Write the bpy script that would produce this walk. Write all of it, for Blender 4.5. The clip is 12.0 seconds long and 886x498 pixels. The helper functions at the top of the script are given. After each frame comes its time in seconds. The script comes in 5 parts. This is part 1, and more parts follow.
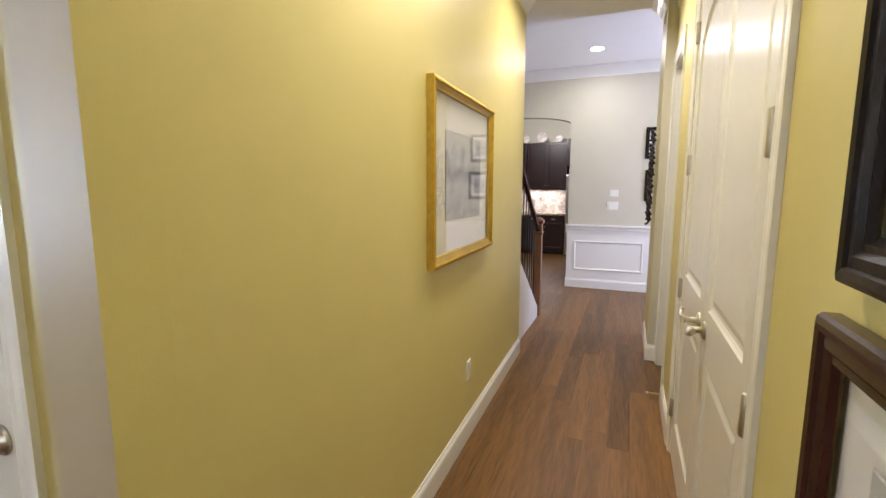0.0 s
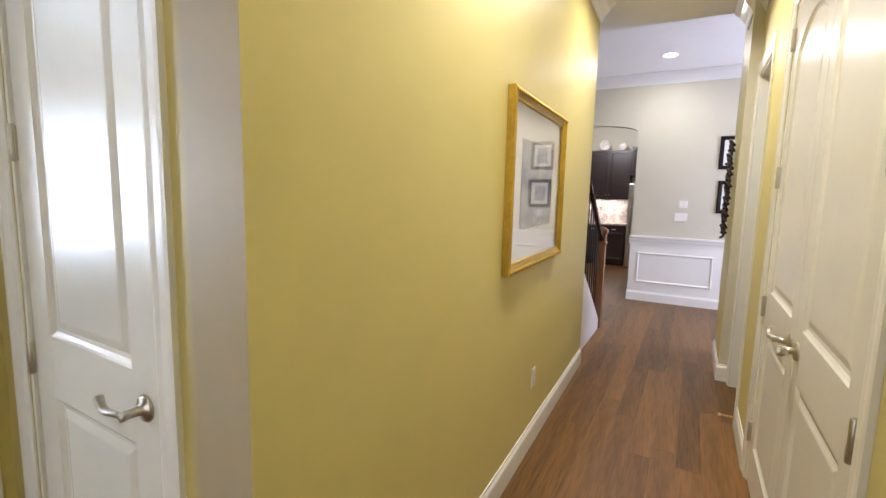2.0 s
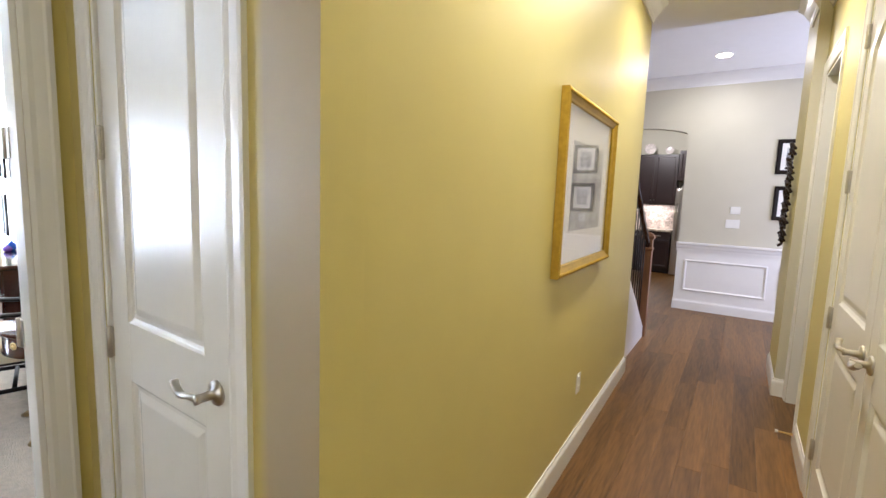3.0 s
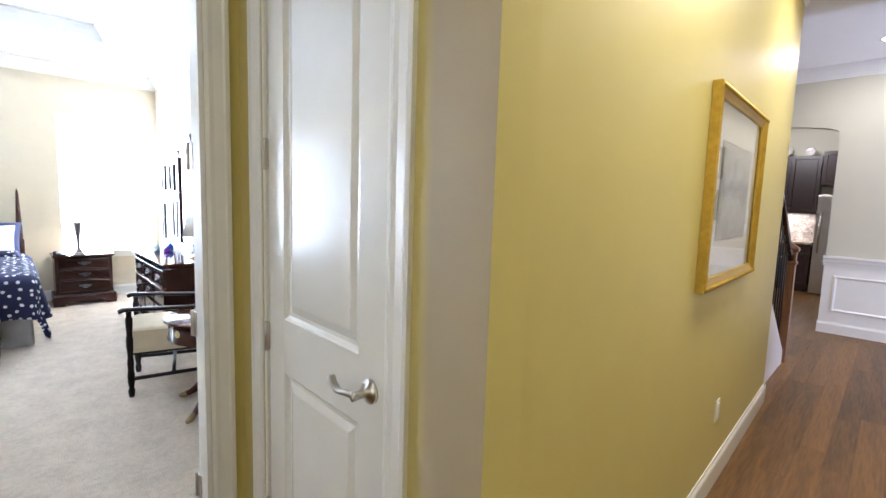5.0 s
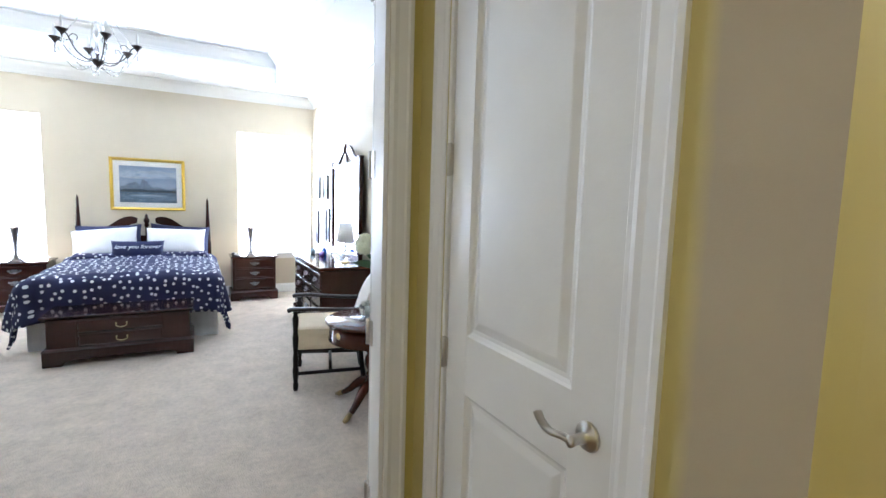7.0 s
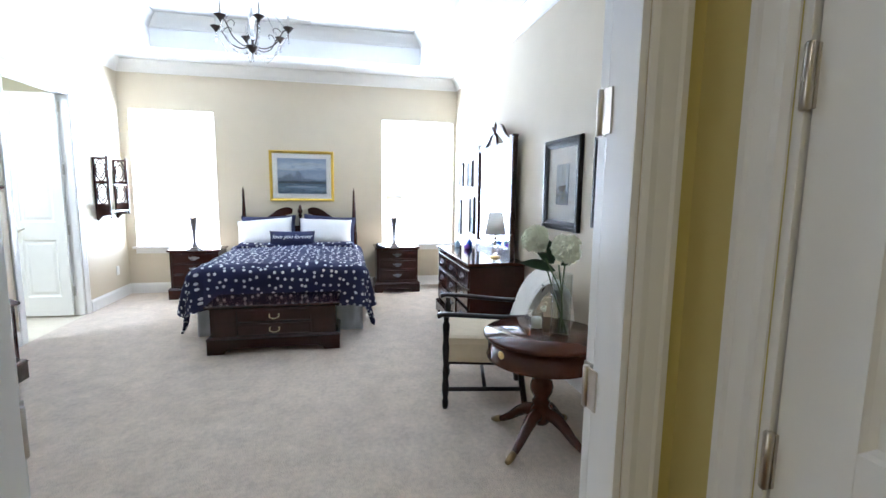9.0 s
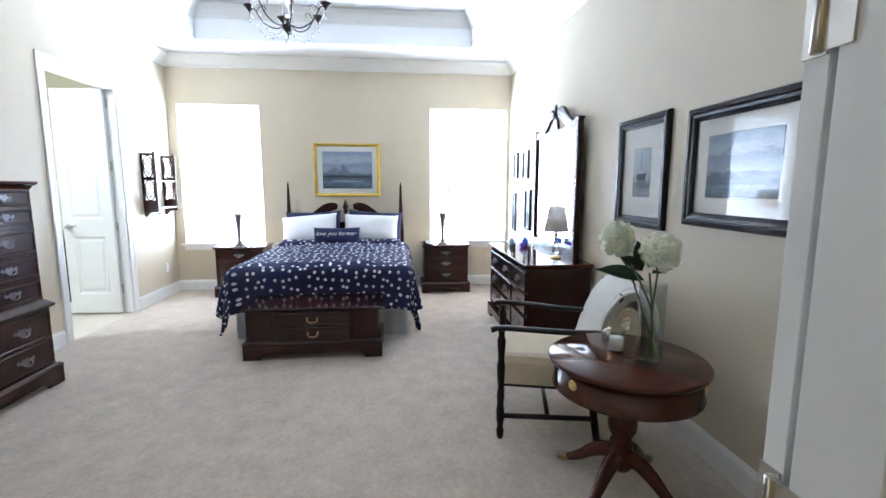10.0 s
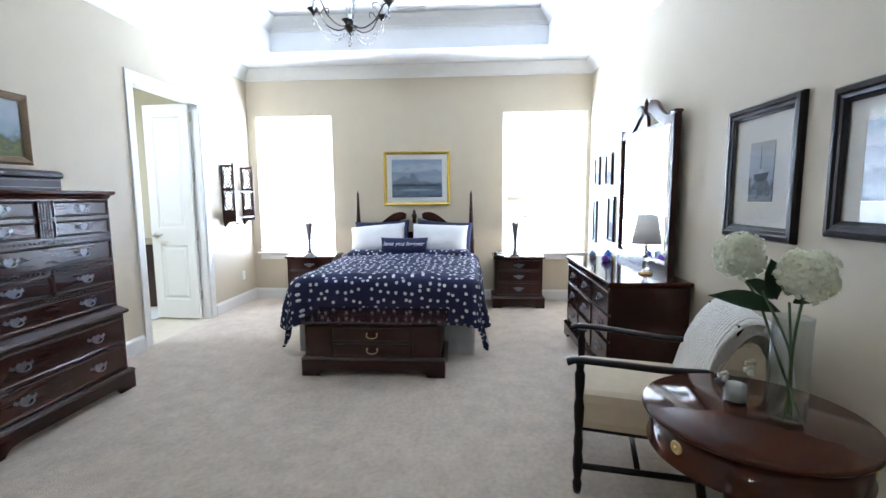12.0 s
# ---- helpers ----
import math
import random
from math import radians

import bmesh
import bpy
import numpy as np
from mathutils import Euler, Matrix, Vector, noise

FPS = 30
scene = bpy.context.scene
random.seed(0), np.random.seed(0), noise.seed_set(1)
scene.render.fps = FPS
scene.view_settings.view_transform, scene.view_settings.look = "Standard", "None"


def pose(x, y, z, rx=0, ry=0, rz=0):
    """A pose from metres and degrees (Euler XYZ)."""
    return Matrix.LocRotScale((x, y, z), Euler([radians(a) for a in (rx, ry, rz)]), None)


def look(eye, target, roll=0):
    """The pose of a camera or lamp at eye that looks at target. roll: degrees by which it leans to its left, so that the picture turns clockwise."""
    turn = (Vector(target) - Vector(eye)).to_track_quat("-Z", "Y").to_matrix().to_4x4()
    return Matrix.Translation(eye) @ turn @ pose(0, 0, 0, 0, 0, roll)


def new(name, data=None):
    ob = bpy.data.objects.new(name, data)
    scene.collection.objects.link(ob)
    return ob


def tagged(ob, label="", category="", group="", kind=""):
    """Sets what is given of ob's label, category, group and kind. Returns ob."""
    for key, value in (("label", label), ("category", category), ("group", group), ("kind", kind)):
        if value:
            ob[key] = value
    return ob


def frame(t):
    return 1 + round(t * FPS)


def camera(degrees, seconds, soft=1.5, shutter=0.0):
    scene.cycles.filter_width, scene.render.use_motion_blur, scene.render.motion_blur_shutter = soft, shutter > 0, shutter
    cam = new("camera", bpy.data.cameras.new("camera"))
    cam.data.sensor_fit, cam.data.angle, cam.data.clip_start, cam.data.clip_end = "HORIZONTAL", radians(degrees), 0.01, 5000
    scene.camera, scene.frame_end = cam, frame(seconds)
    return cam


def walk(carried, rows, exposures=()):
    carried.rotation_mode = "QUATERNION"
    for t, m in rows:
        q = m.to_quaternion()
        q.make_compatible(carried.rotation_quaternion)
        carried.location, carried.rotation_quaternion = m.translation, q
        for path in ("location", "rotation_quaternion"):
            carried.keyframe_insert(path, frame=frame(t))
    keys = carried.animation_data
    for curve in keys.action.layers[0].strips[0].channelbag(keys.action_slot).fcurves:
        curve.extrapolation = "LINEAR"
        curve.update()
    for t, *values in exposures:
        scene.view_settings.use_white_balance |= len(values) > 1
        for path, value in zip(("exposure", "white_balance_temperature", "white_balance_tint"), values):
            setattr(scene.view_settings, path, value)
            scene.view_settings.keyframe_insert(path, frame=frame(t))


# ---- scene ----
cam = camera(88.7, 12.0)
PATH = [
    (0, (-1.795, -0.382, 1.486), (-2.593, 1.432, 1.219), 0.1),
    (0.5, (-1.81, -0.398, 1.491), (-2.654, 1.396, 1.226), 0.3),
    (1, (-1.837, -0.421, 1.491), (-2.723, 1.354, 1.236), 0.6),
    (1.5, (-1.85, -0.448, 1.493), (-2.791, 1.299, 1.243), 1.0),
    (2, (-1.872, -0.477, 1.49), (-2.87, 1.239, 1.245), 1.4),
    (2.5, (-1.892, -0.502, 1.483), (-2.954, 1.176, 1.244), 1.7),
    (3, (-1.914, -0.521, 1.477), (-3.045, 1.111, 1.243), 2.0),
    (5, (-2.048, -0.596, 1.462), (-3.489, 0.775, 1.252), 1.8),
    (5.5, (-2.08, -0.614, 1.465), (-3.611, 0.657, 1.263), 1.7),
    (6, (-2.133, -0.629, 1.468), (-3.746, 0.536, 1.266), 1.5),
    (6.5, (-2.215, -0.647, 1.462), (-3.899, 0.414, 1.27), 1.7),
    (7, (-2.321, -0.684, 1.456), (-4.07, 0.268, 1.263), 1.7),
    (7.5, (-2.437, -0.7, 1.451), (-4.249, 0.123, 1.249), 1.5),
    (9.5, (-3.268, -0.632, 1.403), (-5.228, -0.332, 1.14), 0.4),
    (10, (-3.481, -0.598, 1.39), (-5.452, -0.399, 1.119), 0.1),
    (10.5, (-3.65, -0.596, 1.379), (-5.629, -0.486, 1.108), -0.0),
    (11, (-3.748, -0.589, 1.372), (-5.73, -0.567, 1.11), -0.1),
    (11.5, (-3.797, -0.558, 1.371), (-5.78, -0.627, 1.123), -0.3),
    (12, (-3.807, -0.524, 1.365), (-5.79, -0.656, 1.139), -0.4),
]
walk(cam, [(t, look(eye, target, roll)) for t, eye, target, roll in PATH],
     exposures=[(0, 0.68, 5900, 15), (2.5, 0.74, 5850, 15), (5, 0.72, 5680, 14), (6, 0.55, 5620, 14), (7.5, 0.34, 5560, 14), (9.5, -0.03, 5620, 14), (11, -0.17, 5640, 14), (12, -0.24, 5640, 14)])

# ---- world, sun, large lights ----
world = bpy.data.worlds.new("sky")
scene.world = world
world.use_nodes = True
wn = world.node_tree.nodes
sky = wn.new("ShaderNodeTexSky")
sky.sky_type, sky.sun_disc = "NISHITA", False
sky.sun_elevation, sky.sun_rotation = radians(42), radians(200)
world.node_tree.links.new(sky.outputs[0], wn["Background"].inputs[0])
wn["Background"].inputs[1].default_value = 0.15

# the hall's own axes: x across from its left wall, y along it
HALL = pose(-2.64, 0.05, 0, 0, 0, 1.5)
# the hall's left wall runs a little askew of the right one
HALL_L = pose(-2.592, 0.05, 0, 0, 0, 2.9)
XB, XD, XH = -9.82, -3.98, -3.87      # bedroom: window wall, door wall (bedroom face, hall face)
YR, YL = 0.975, -3.53                 # bedroom side walls
CEIL = 3.05
HR = 1.115                            # hall right wall, from its left wall


def lamp(name, m, power, colour, sx, sy=0.0, spread=180.0):
    d = bpy.data.lights.new(name, "AREA")
    d.energy, d.color, d.size, d.spread = power, colour, sx, radians(spread)
    if sy:
        d.shape, d.size_y = "RECTANGLE", sy
    else:
        d.shape = "DISK"
    ob = new(name, d)
    ob.matrix_world = m
    return tagged(ob, kind="structure")


DAY, WARM = (0.79, 0.90, 1.0), (1.0, 0.90, 0.72)
lamp("window_light", pose(XB - 0.09, -2.90, 1.53, 0, -90, 0), 440, DAY, 1.75, 0.98)
lamp("window_light", pose(XB - 0.09, 0.38, 1.53, 0, -90, 0), 440, DAY, 1.75, 0.98)
lamp("hall_can_light", HALL @ pose(0.56, 2.85, 3.03), 15, WARM, 0.13, spread=150)
lamp("hall_can_light", HALL @ pose(0.44, 0.95, 3.03), 13, WARM, 0.13, spread=150)
# added overhead fill for the doorway casing and closet door; no fixture is built
lamp("foyer_overhead_fill", pose(-2.2, -1.25, 3.03), 6, (1.0, 0.92, 0.82), 0.13, spread=165)
# added fill that brightens the closet door; the foyer wall has no window
lamp("foyer_fill_light", pose(-2.4, -3.05, 1.4, 90, 0, 0), 8.5, (0.98, 0.96, 0.92), 1.2, 1.8)
lamp("far_room_light", HALL @ pose(0.366, 5.72, 3.15), 11, (1.0, 0.93, 0.85), 0.13)
# added cool fill for the far ceiling and wainscot; no window stands behind it
lamp("far_room_side_fill", HALL @ pose(2.9, 5.3, 1.5, 0, 90, 0), 46, (0.76, 0.78, 1.0), 1.6, 1.2)
lamp("kitchen_light", HALL @ pose(-0.9, 8.2, 3.0, 40, 0, 0), 30, (1.0, 0.93, 0.85), 0.4)
lamp("bath_light", pose(-7.4, -4.5, 2.9), 65, (0.78, 0.88, 1.0), 0.5)


# ---- materials ----
def mat(name, colour, rough=0.5, metal=0.0, scale=8.0, vary=0.08, bump=0.0, bump_scale=None, spec=0.5, coat=0.0, grain=None, sheen=0.0, piece=0.0):
    """A surface with two scales of colour variation and a fine relief; grain stretches the noise."""
    m = bpy.data.materials.new(name)
    m.use_nodes = True
    n, l = m.node_tree.nodes, m.node_tree.links
    b = n["Principled BSDF"]
    b.inputs["Roughness"].default_value = rough
    b.inputs["Metallic"].default_value = metal
    b.inputs["Specular IOR Level"].default_value = spec
    b.inputs["Coat Weight"].default_value = coat
    b.inputs["Coat Roughness"].default_value = 0.12
    b.inputs["Sheen Weight"].default_value = sheen
    tc, mp = n.new("ShaderNodeTexCoord"), n.new("ShaderNodeMapping")
    l.new(tc.outputs["Object"], mp.inputs[0])
    if grain:
        mp.inputs["Scale"].default_value = grain
    big, small = n.new("ShaderNodeTexNoise"), n.new("ShaderNodeTexNoise")
    for t, k, d in ((big, scale * 0.2, 3), (small, scale, 6)):
        t.inputs["Scale"].default_value, t.inputs["Detail"].default_value = k, d
        l.new(mp.outputs[0], t.inputs["Vector"])
    mix = n.new("ShaderNodeMath")
    mix.operation = "ADD"
    l.new(big.outputs["Fac"], mix.inputs[0])
    l.new(small.outputs["Fac"], mix.inputs[1])
    last = mix
    if piece:
        oi, pm = n.new("ShaderNodeObjectInfo"), n.new("ShaderNodeMath")
        pm.operation = "MULTIPLY_ADD"
        pm.inputs[1].default_value = piece
        l.new(oi.outputs["Random"], pm.inputs[0])
        l.new(mix.outputs[0], pm.inputs[2])
        last = pm
    ramp = n.new("ShaderNodeMapRange")
    ramp.inputs["From Min"].default_value, ramp.inputs["From Max"].default_value = 0.6, 1.4 + piece
    ramp.inputs["To Min"].default_value, ramp.inputs["To Max"].default_value = 1 - vary, 1 + vary
    l.new(last.outputs[0], ramp.inputs["Value"])
    sc = n.new("ShaderNodeVectorMath")
    sc.operation = "SCALE"
    sc.inputs[0].default_value = colour
    l.new(ramp.outputs[0], sc.inputs["Scale"])
    l.new(sc.outputs[0], b.inputs["Base Color"])
    if bump:
        bn, bt = n.new("ShaderNodeBump"), n.new("ShaderNodeTexNoise")
        bt.inputs["Scale"].default_value, bt.inputs["Detail"].default_value = bump_scale or scale * 4, 4
        l.new(mp.outputs[0], bt.inputs["Vector"])
        l.new(bt.outputs["Fac"], bn.inputs["Height"])
        bn.inputs["Strength"].default_value, bn.inputs["Distance"].default_value = bump, 0.01
        l.new(bn.outputs[0], b.inputs["Normal"])
    return m


def glass(name, rough=0.0, tint=(1, 1, 1), least=0.022):
    """Thin clear glass: see-through, with a mirror gloss that grows towards grazing angles."""
    m = bpy.data.materials.new(name)
    m.use_nodes = True
    n, l = m.node_tree.nodes, m.node_tree.links
    n.remove(n["Principled BSDF"])
    tr, gl, fr, mx = n.new("ShaderNodeBsdfTransparent"), n.new("ShaderNodeBsdfGlossy"), n.new("ShaderNodeLayerWeight"), n.new("ShaderNodeMixShader")
    pw, ma = n.new("ShaderNodeMath"), n.new("ShaderNodeMath")
    pw.operation, ma.operation = "POWER", "MULTIPLY_ADD"
    pw.inputs[1].default_value, ma.inputs[1].default_value, ma.inputs[2].default_value = 4.0, 0.75, least
    tr.inputs["Color"].default_value = (*[0.97 * c for c in tint], 1)
    gl.inputs["Roughness"].default_value = rough
    fr.inputs["Blend"].default_value = 0.5
    l.new(fr.outputs["Facing"], pw.inputs[0])
    l.new(pw.outputs[0], ma.inputs[0])
    l.new(ma.outputs[0], mx.inputs[0])
    l.new(tr.outputs[0], mx.inputs[1])
    l.new(gl.outputs[0], mx.inputs[2])
    l.new(mx.outputs[0], n["Material Output"].inputs["Surface"])
    return m


def crystal(name):
    m = bpy.data.materials.new(name)
    m.use_nodes = True
    b = m.node_tree.nodes["Principled BSDF"]
    b.inputs["Roughness"].default_value = 0.02
    b.inputs["Transmission Weight"].default_value = 1
    b.inputs["IOR"].default_value = 1.5
    return m


def see_light(m, share, colour):
    """Lets a thin sheet pass light from its other side."""
    n, l = m.node_tree.nodes, m.node_tree.links
    t, x, out = n.new("ShaderNodeBsdfTranslucent"), n.new("ShaderNodeMixShader"), n["Material Output"]
    t.inputs[0].default_value = (*colour, 1)
    x.inputs[0].default_value = share
    l.new(n["Principled BSDF"].outputs[0], x.inputs[1])
    l.new(t.outputs[0], x.inputs[2])
    l.new(x.outputs[0], out.inputs["Surface"])
    return m


M = {
    "yellow": mat("yellow_paint", (0.605, 0.525, 0.20), 0.45, scale=5, vary=0.03, bump=0.06, bump_scale=260),
    "greige": mat("greige_paint", (0.56, 0.53, 0.42), 0.5, scale=5, vary=0.03, bump=0.06, bump_scale=260),
    "beige": mat("beige_paint", (0.56, 0.487, 0.362), 0.5, scale=5, vary=0.03, bump=0.06, bump_scale=260),
    # the closet wall's yellow paint, with cool window sheen put into the colour
    "taupe_sheen": mat("yellow_paint_with_sheen", (0.43, 0.355, 0.235), 0.45, scale=5, vary=0.03, bump=0.06, bump_scale=260),
    "cream": mat("cream_bath_paint", (0.76, 0.71, 0.54), 0.5, scale=5, vary=0.03, bump=0.05, bump_scale=260),
    "white": mat("white_trim_paint", (0.80, 0.79, 0.76), 0.28, scale=12, vary=0.02, bump=0.02, bump_scale=90),
    "door": mat("white_door_paint", (0.78, 0.77, 0.73), 0.26, scale=12, vary=0.02, bump=0.03, bump_scale=60),
    "ceil": mat("ceiling_paint", (0.90, 0.90, 0.90), 0.8, scale=9, vary=0.02, bump=0.05, bump_scale=180),
    "carpet": mat("carpet_pile", (0.57, 0.48, 0.385), 0.95, scale=34, vary=0.21, bump=1.0, bump_scale=120, spec=0.1, sheen=0.2),
    "plank": mat("plank_wood", (0.160, 0.078, 0.021), 0.36, scale=16, vary=0.8, bump=0.12, grain=(5, 0.35, 1), piece=0.42, spec=0.22),
    "cherry": mat("cherry_wood", (0.029, 0.0078, 0.0052), 0.22, scale=10, vary=0.2, bump=0.04, grain=(0.7, 5, 5), spec=0.38),
    "cherry_top": mat("polished_cherry", (0.056, 0.016, 0.008), 0.11, scale=10, vary=0.25, bump=0.008, grain=(3, 0.5, 3), spec=0.26),
    "cherry_lid": mat("waxed_cherry", (0.026, 0.0085, 0.0065), 0.12, scale=10, vary=0.2, bump=0.01, grain=(3, 0.5, 3), spec=0.5),
    "lacquer": mat("dark_lacquer", (0.012, 0.005, 0.009), 0.3, scale=12, vary=0.2, spec=0.22),
    "black": mat("black_wood", (0.011, 0.007, 0.0065), 0.3, scale=14, vary=0.3, bump=0.05, spec=0.2),
    "nickel": mat("satin_nickel", (0.55, 0.52, 0.47), 0.28, 1.0, scale=40, vary=0.05),
    "pewter": mat("pewter_pull", (0.22, 0.22, 0.24), 0.42, 1.0, scale=60, vary=0.15),
    "brass": mat("brass", (0.72, 0.52, 0.22), 0.28, 1.0, scale=60, vary=0.1),
    "agedbrass": mat("aged_brass", (0.33, 0.24, 0.12), 0.36, 1.0, scale=60, vary=0.2),
    "gold": mat("gold_leaf", (0.52, 0.35, 0.055), 0.36, 0.75, scale=50, vary=0.2, bump=0.15, bump_scale=120),
    "oldgilt": mat("worn_gilt", (0.17, 0.115, 0.06), 0.5, 0.5, scale=50, vary=0.3, bump=0.15, bump_scale=90),
    "paper": mat("mat_board", (0.78, 0.76, 0.71), 0.8, scale=30, vary=0.02),
    "cotton": mat("white_cotton", (0.80, 0.80, 0.80), 0.9, scale=10, vary=0.03, bump=0.25, bump_scale=60, sheen=0.2),
    "knit": mat("cream_knit_throw", (0.86, 0.83, 0.77), 0.95, scale=20, vary=0.06, bump=0.8, bump_scale=90, sheen=0.3),
    "seat": mat("cream_upholstery", (0.62, 0.52, 0.37), 0.85, scale=20, vary=0.06, bump=0.2, bump_scale=200),
    "navy": mat("navy_cotton", (0.013, 0.017, 0.065), 0.85, scale=12, vary=0.15, bump=0.2, bump_scale=80),
    "bronze": mat("dark_bronze", (0.045, 0.030, 0.024), 0.42, 0.6, scale=30, vary=0.3),
    "lampmetal": mat("grey_bronze", (0.17, 0.15, 0.145), 0.45, 0.7, scale=30, vary=0.2),
    "iron": mat("black_iron", (0.015, 0.014, 0.014), 0.45, 0.5, scale=30, vary=0.3),
    "espresso": mat("espresso_cabinet", (0.022, 0.009, 0.008), 0.35, scale=10, vary=0.2, coat=0.2),
    "oak": mat("stained_newel_oak", (0.19, 0.085, 0.035), 0.35, scale=12, vary=0.3, grain=(5, 5, 0.6)),
    "tile": mat("cream_floor_tile", (0.62, 0.55, 0.42), 0.35, scale=9, vary=0.1),
    "mosaic": mat("mosaic_backsplash", (0.42, 0.34, 0.29), 0.3, scale=34, vary=0.9),
    "stone": mat("granite_counter", (0.42, 0.35, 0.27), 0.2, scale=80, vary=0.5),
    "petal": mat("hydrangea_petal", (0.90, 0.89, 0.76), 0.7, scale=30, vary=0.08),
    "leaf": mat("hydrangea_leaf", (0.035, 0.075, 0.03), 0.45, scale=20, vary=0.3),
    "stem": mat("green_stem", (0.07, 0.11, 0.035), 0.5, scale=30, vary=0.2),
    "wax": mat("white_wax", (0.82, 0.80, 0.76), 0.5, scale=20, vary=0.03),
    "plastic": mat("white_plastic", (0.78, 0.77, 0.72), 0.35, scale=10, vary=0.01),
    "shade": mat("linen_shade", (0.72, 0.69, 0.64), 0.9, scale=40, vary=0.05, bump=0.1, bump_scale=300),
    "blind": mat("white_blind", (0.85, 0.85, 0.85), 0.5, scale=10, vary=0.01),
    "plate": mat("painted_china", (0.66, 0.60, 0.56), 0.2, scale=26, vary=0.4),
    "glass": glass("clear_glass"),
    "vaseglass": glass("thick_vase_glass", 0.0, (0.96, 0.98, 0.97), 0.035),
}
M["crystal"] = crystal("cut_crystal")


def blend_shade(m, edge, width, colour):
    """Blends a shaded colour along the wall up to x = edge, with an uneven border."""
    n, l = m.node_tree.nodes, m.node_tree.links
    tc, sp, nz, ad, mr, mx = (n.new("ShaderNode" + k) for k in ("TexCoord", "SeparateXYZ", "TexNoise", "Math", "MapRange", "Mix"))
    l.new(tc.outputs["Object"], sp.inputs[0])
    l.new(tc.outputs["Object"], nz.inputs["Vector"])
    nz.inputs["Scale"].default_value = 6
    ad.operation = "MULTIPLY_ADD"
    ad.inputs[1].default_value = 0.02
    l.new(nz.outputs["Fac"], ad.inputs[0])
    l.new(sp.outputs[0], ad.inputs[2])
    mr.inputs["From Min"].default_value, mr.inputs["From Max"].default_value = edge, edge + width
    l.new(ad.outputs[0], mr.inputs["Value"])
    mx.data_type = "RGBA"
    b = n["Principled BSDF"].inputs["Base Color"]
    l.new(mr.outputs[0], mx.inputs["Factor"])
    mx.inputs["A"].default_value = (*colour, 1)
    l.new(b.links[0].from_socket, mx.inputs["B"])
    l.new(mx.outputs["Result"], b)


# where the sheen ends: darker yellow, shade beside the casing put into the colour
blend_shade(M["taupe_sheen"], -2.79, 0.035, (0.55, 0.46, 0.17))
see_light(M["shade"], 0.75, (0.97, 0.96, 0.94))
see_light(M["blind"], 0.6, (0.85, 0.85, 0.85))
see_light(M["petal"], 0.5, (0.85, 0.87, 0.72))
mirror_mat = mat("mirror_silver", (0.9, 0.9, 0.9), 0.01, 1.0, vary=0.0)


# ---- building helpers ----
def ident(m):
    return m if m is not None else Matrix.Identity(4)


def box(bm, x0, y0, z0, x1, y1, z1, bevel=0.0, m=None):
    vs = [bm.verts.new(ident(m) @ Vector((x, y, z))) for z in (z0, z1) for y in (y0, y1) for x in (x0, x1)]
    q = [(0, 2, 3, 1), (4, 5, 7, 6), (0, 1, 5, 4), (2, 6, 7, 3), (0, 4, 6, 2), (1, 3, 7, 5)]
    fs = [bm.faces.new([vs[i] for i in f]) for f in q]
    if bevel:
        es = list({e for f in fs for e in f.edges})
        bmesh.ops.bevel(bm, geom=es, offset=bevel, segments=2, profile=0.6, affect="EDGES")
    return bm


def lathe(bm, prof, seg=20, m=None):
    """Turns (radius, z) pairs round z; closes both ends."""
    rings = []
    for r, z in prof:
        rings.append([bm.verts.new(ident(m) @ Vector((r * math.cos(2 * math.pi * k / seg), r * math.sin(2 * math.pi * k / seg), z))) for k in range(seg)])
    for a, b in zip(rings, rings[1:]):
        for k in range(seg):
            f = bm.faces.new((a[k], a[(k + 1) % seg], b[(k + 1) % seg], b[k]))
            f.smooth = True
    bm.faces.new(rings[0][::-1])
    bm.faces.new(rings[-1])
    return bm


def tube(bm, pts, radii, seg=8, m=None, flat=1.0):
    """A round bar along points; radii one number or one a point."""
    pts = [Vector(p) for p in pts]
    radii = radii if isinstance(radii, (list, tuple)) else [radii] * len(pts)
    rings, up = [], None
    for i, p in enumerate(pts):
        d = (pts[min(i + 1, len(pts) - 1)] - pts[max(i - 1, 0)]).normalized()
        if up is None:
            up = Vector((0, 0, 1)) if abs(d.z) < 0.9 else Vector((1, 0, 0))
        side = d.cross(up).normalized()
        up = side.cross(d).normalized()
        rings.append([bm.verts.new(ident(m) @ (p + radii[i] * (side * math.cos(2 * math.pi * k / seg) + up * flat * math.sin(2 * math.pi * k / seg)))) for k in range(seg)])
    for a, b in zip(rings, rings[1:]):
        for k in range(seg):
            bm.faces.new((a[k], a[(k + 1) % seg], b[(k + 1) % seg], b[k])).smooth = True
    bm.faces.new(rings[0][::-1])
    bm.faces.new(rings[-1])
    return bm


def curve(pts, n=6):
    """A smooth line through points."""
    p = [Vector(a) for a in pts]
    p = [2 * p[0] - p[1], *p, 2 * p[-1] - p[-2]]
    out = []
    for a, b, c, d in zip(p, p[1:], p[2:], p[3:]):
        for k in range(n):
            t = k / n
            out.append(0.5 * (2 * b + (c - a) * t + (2 * a - 5 * b + 4 * c - d) * t * t + (3 * b - a - 3 * c + d) * t ** 3))
    return [*out, p[-2]]


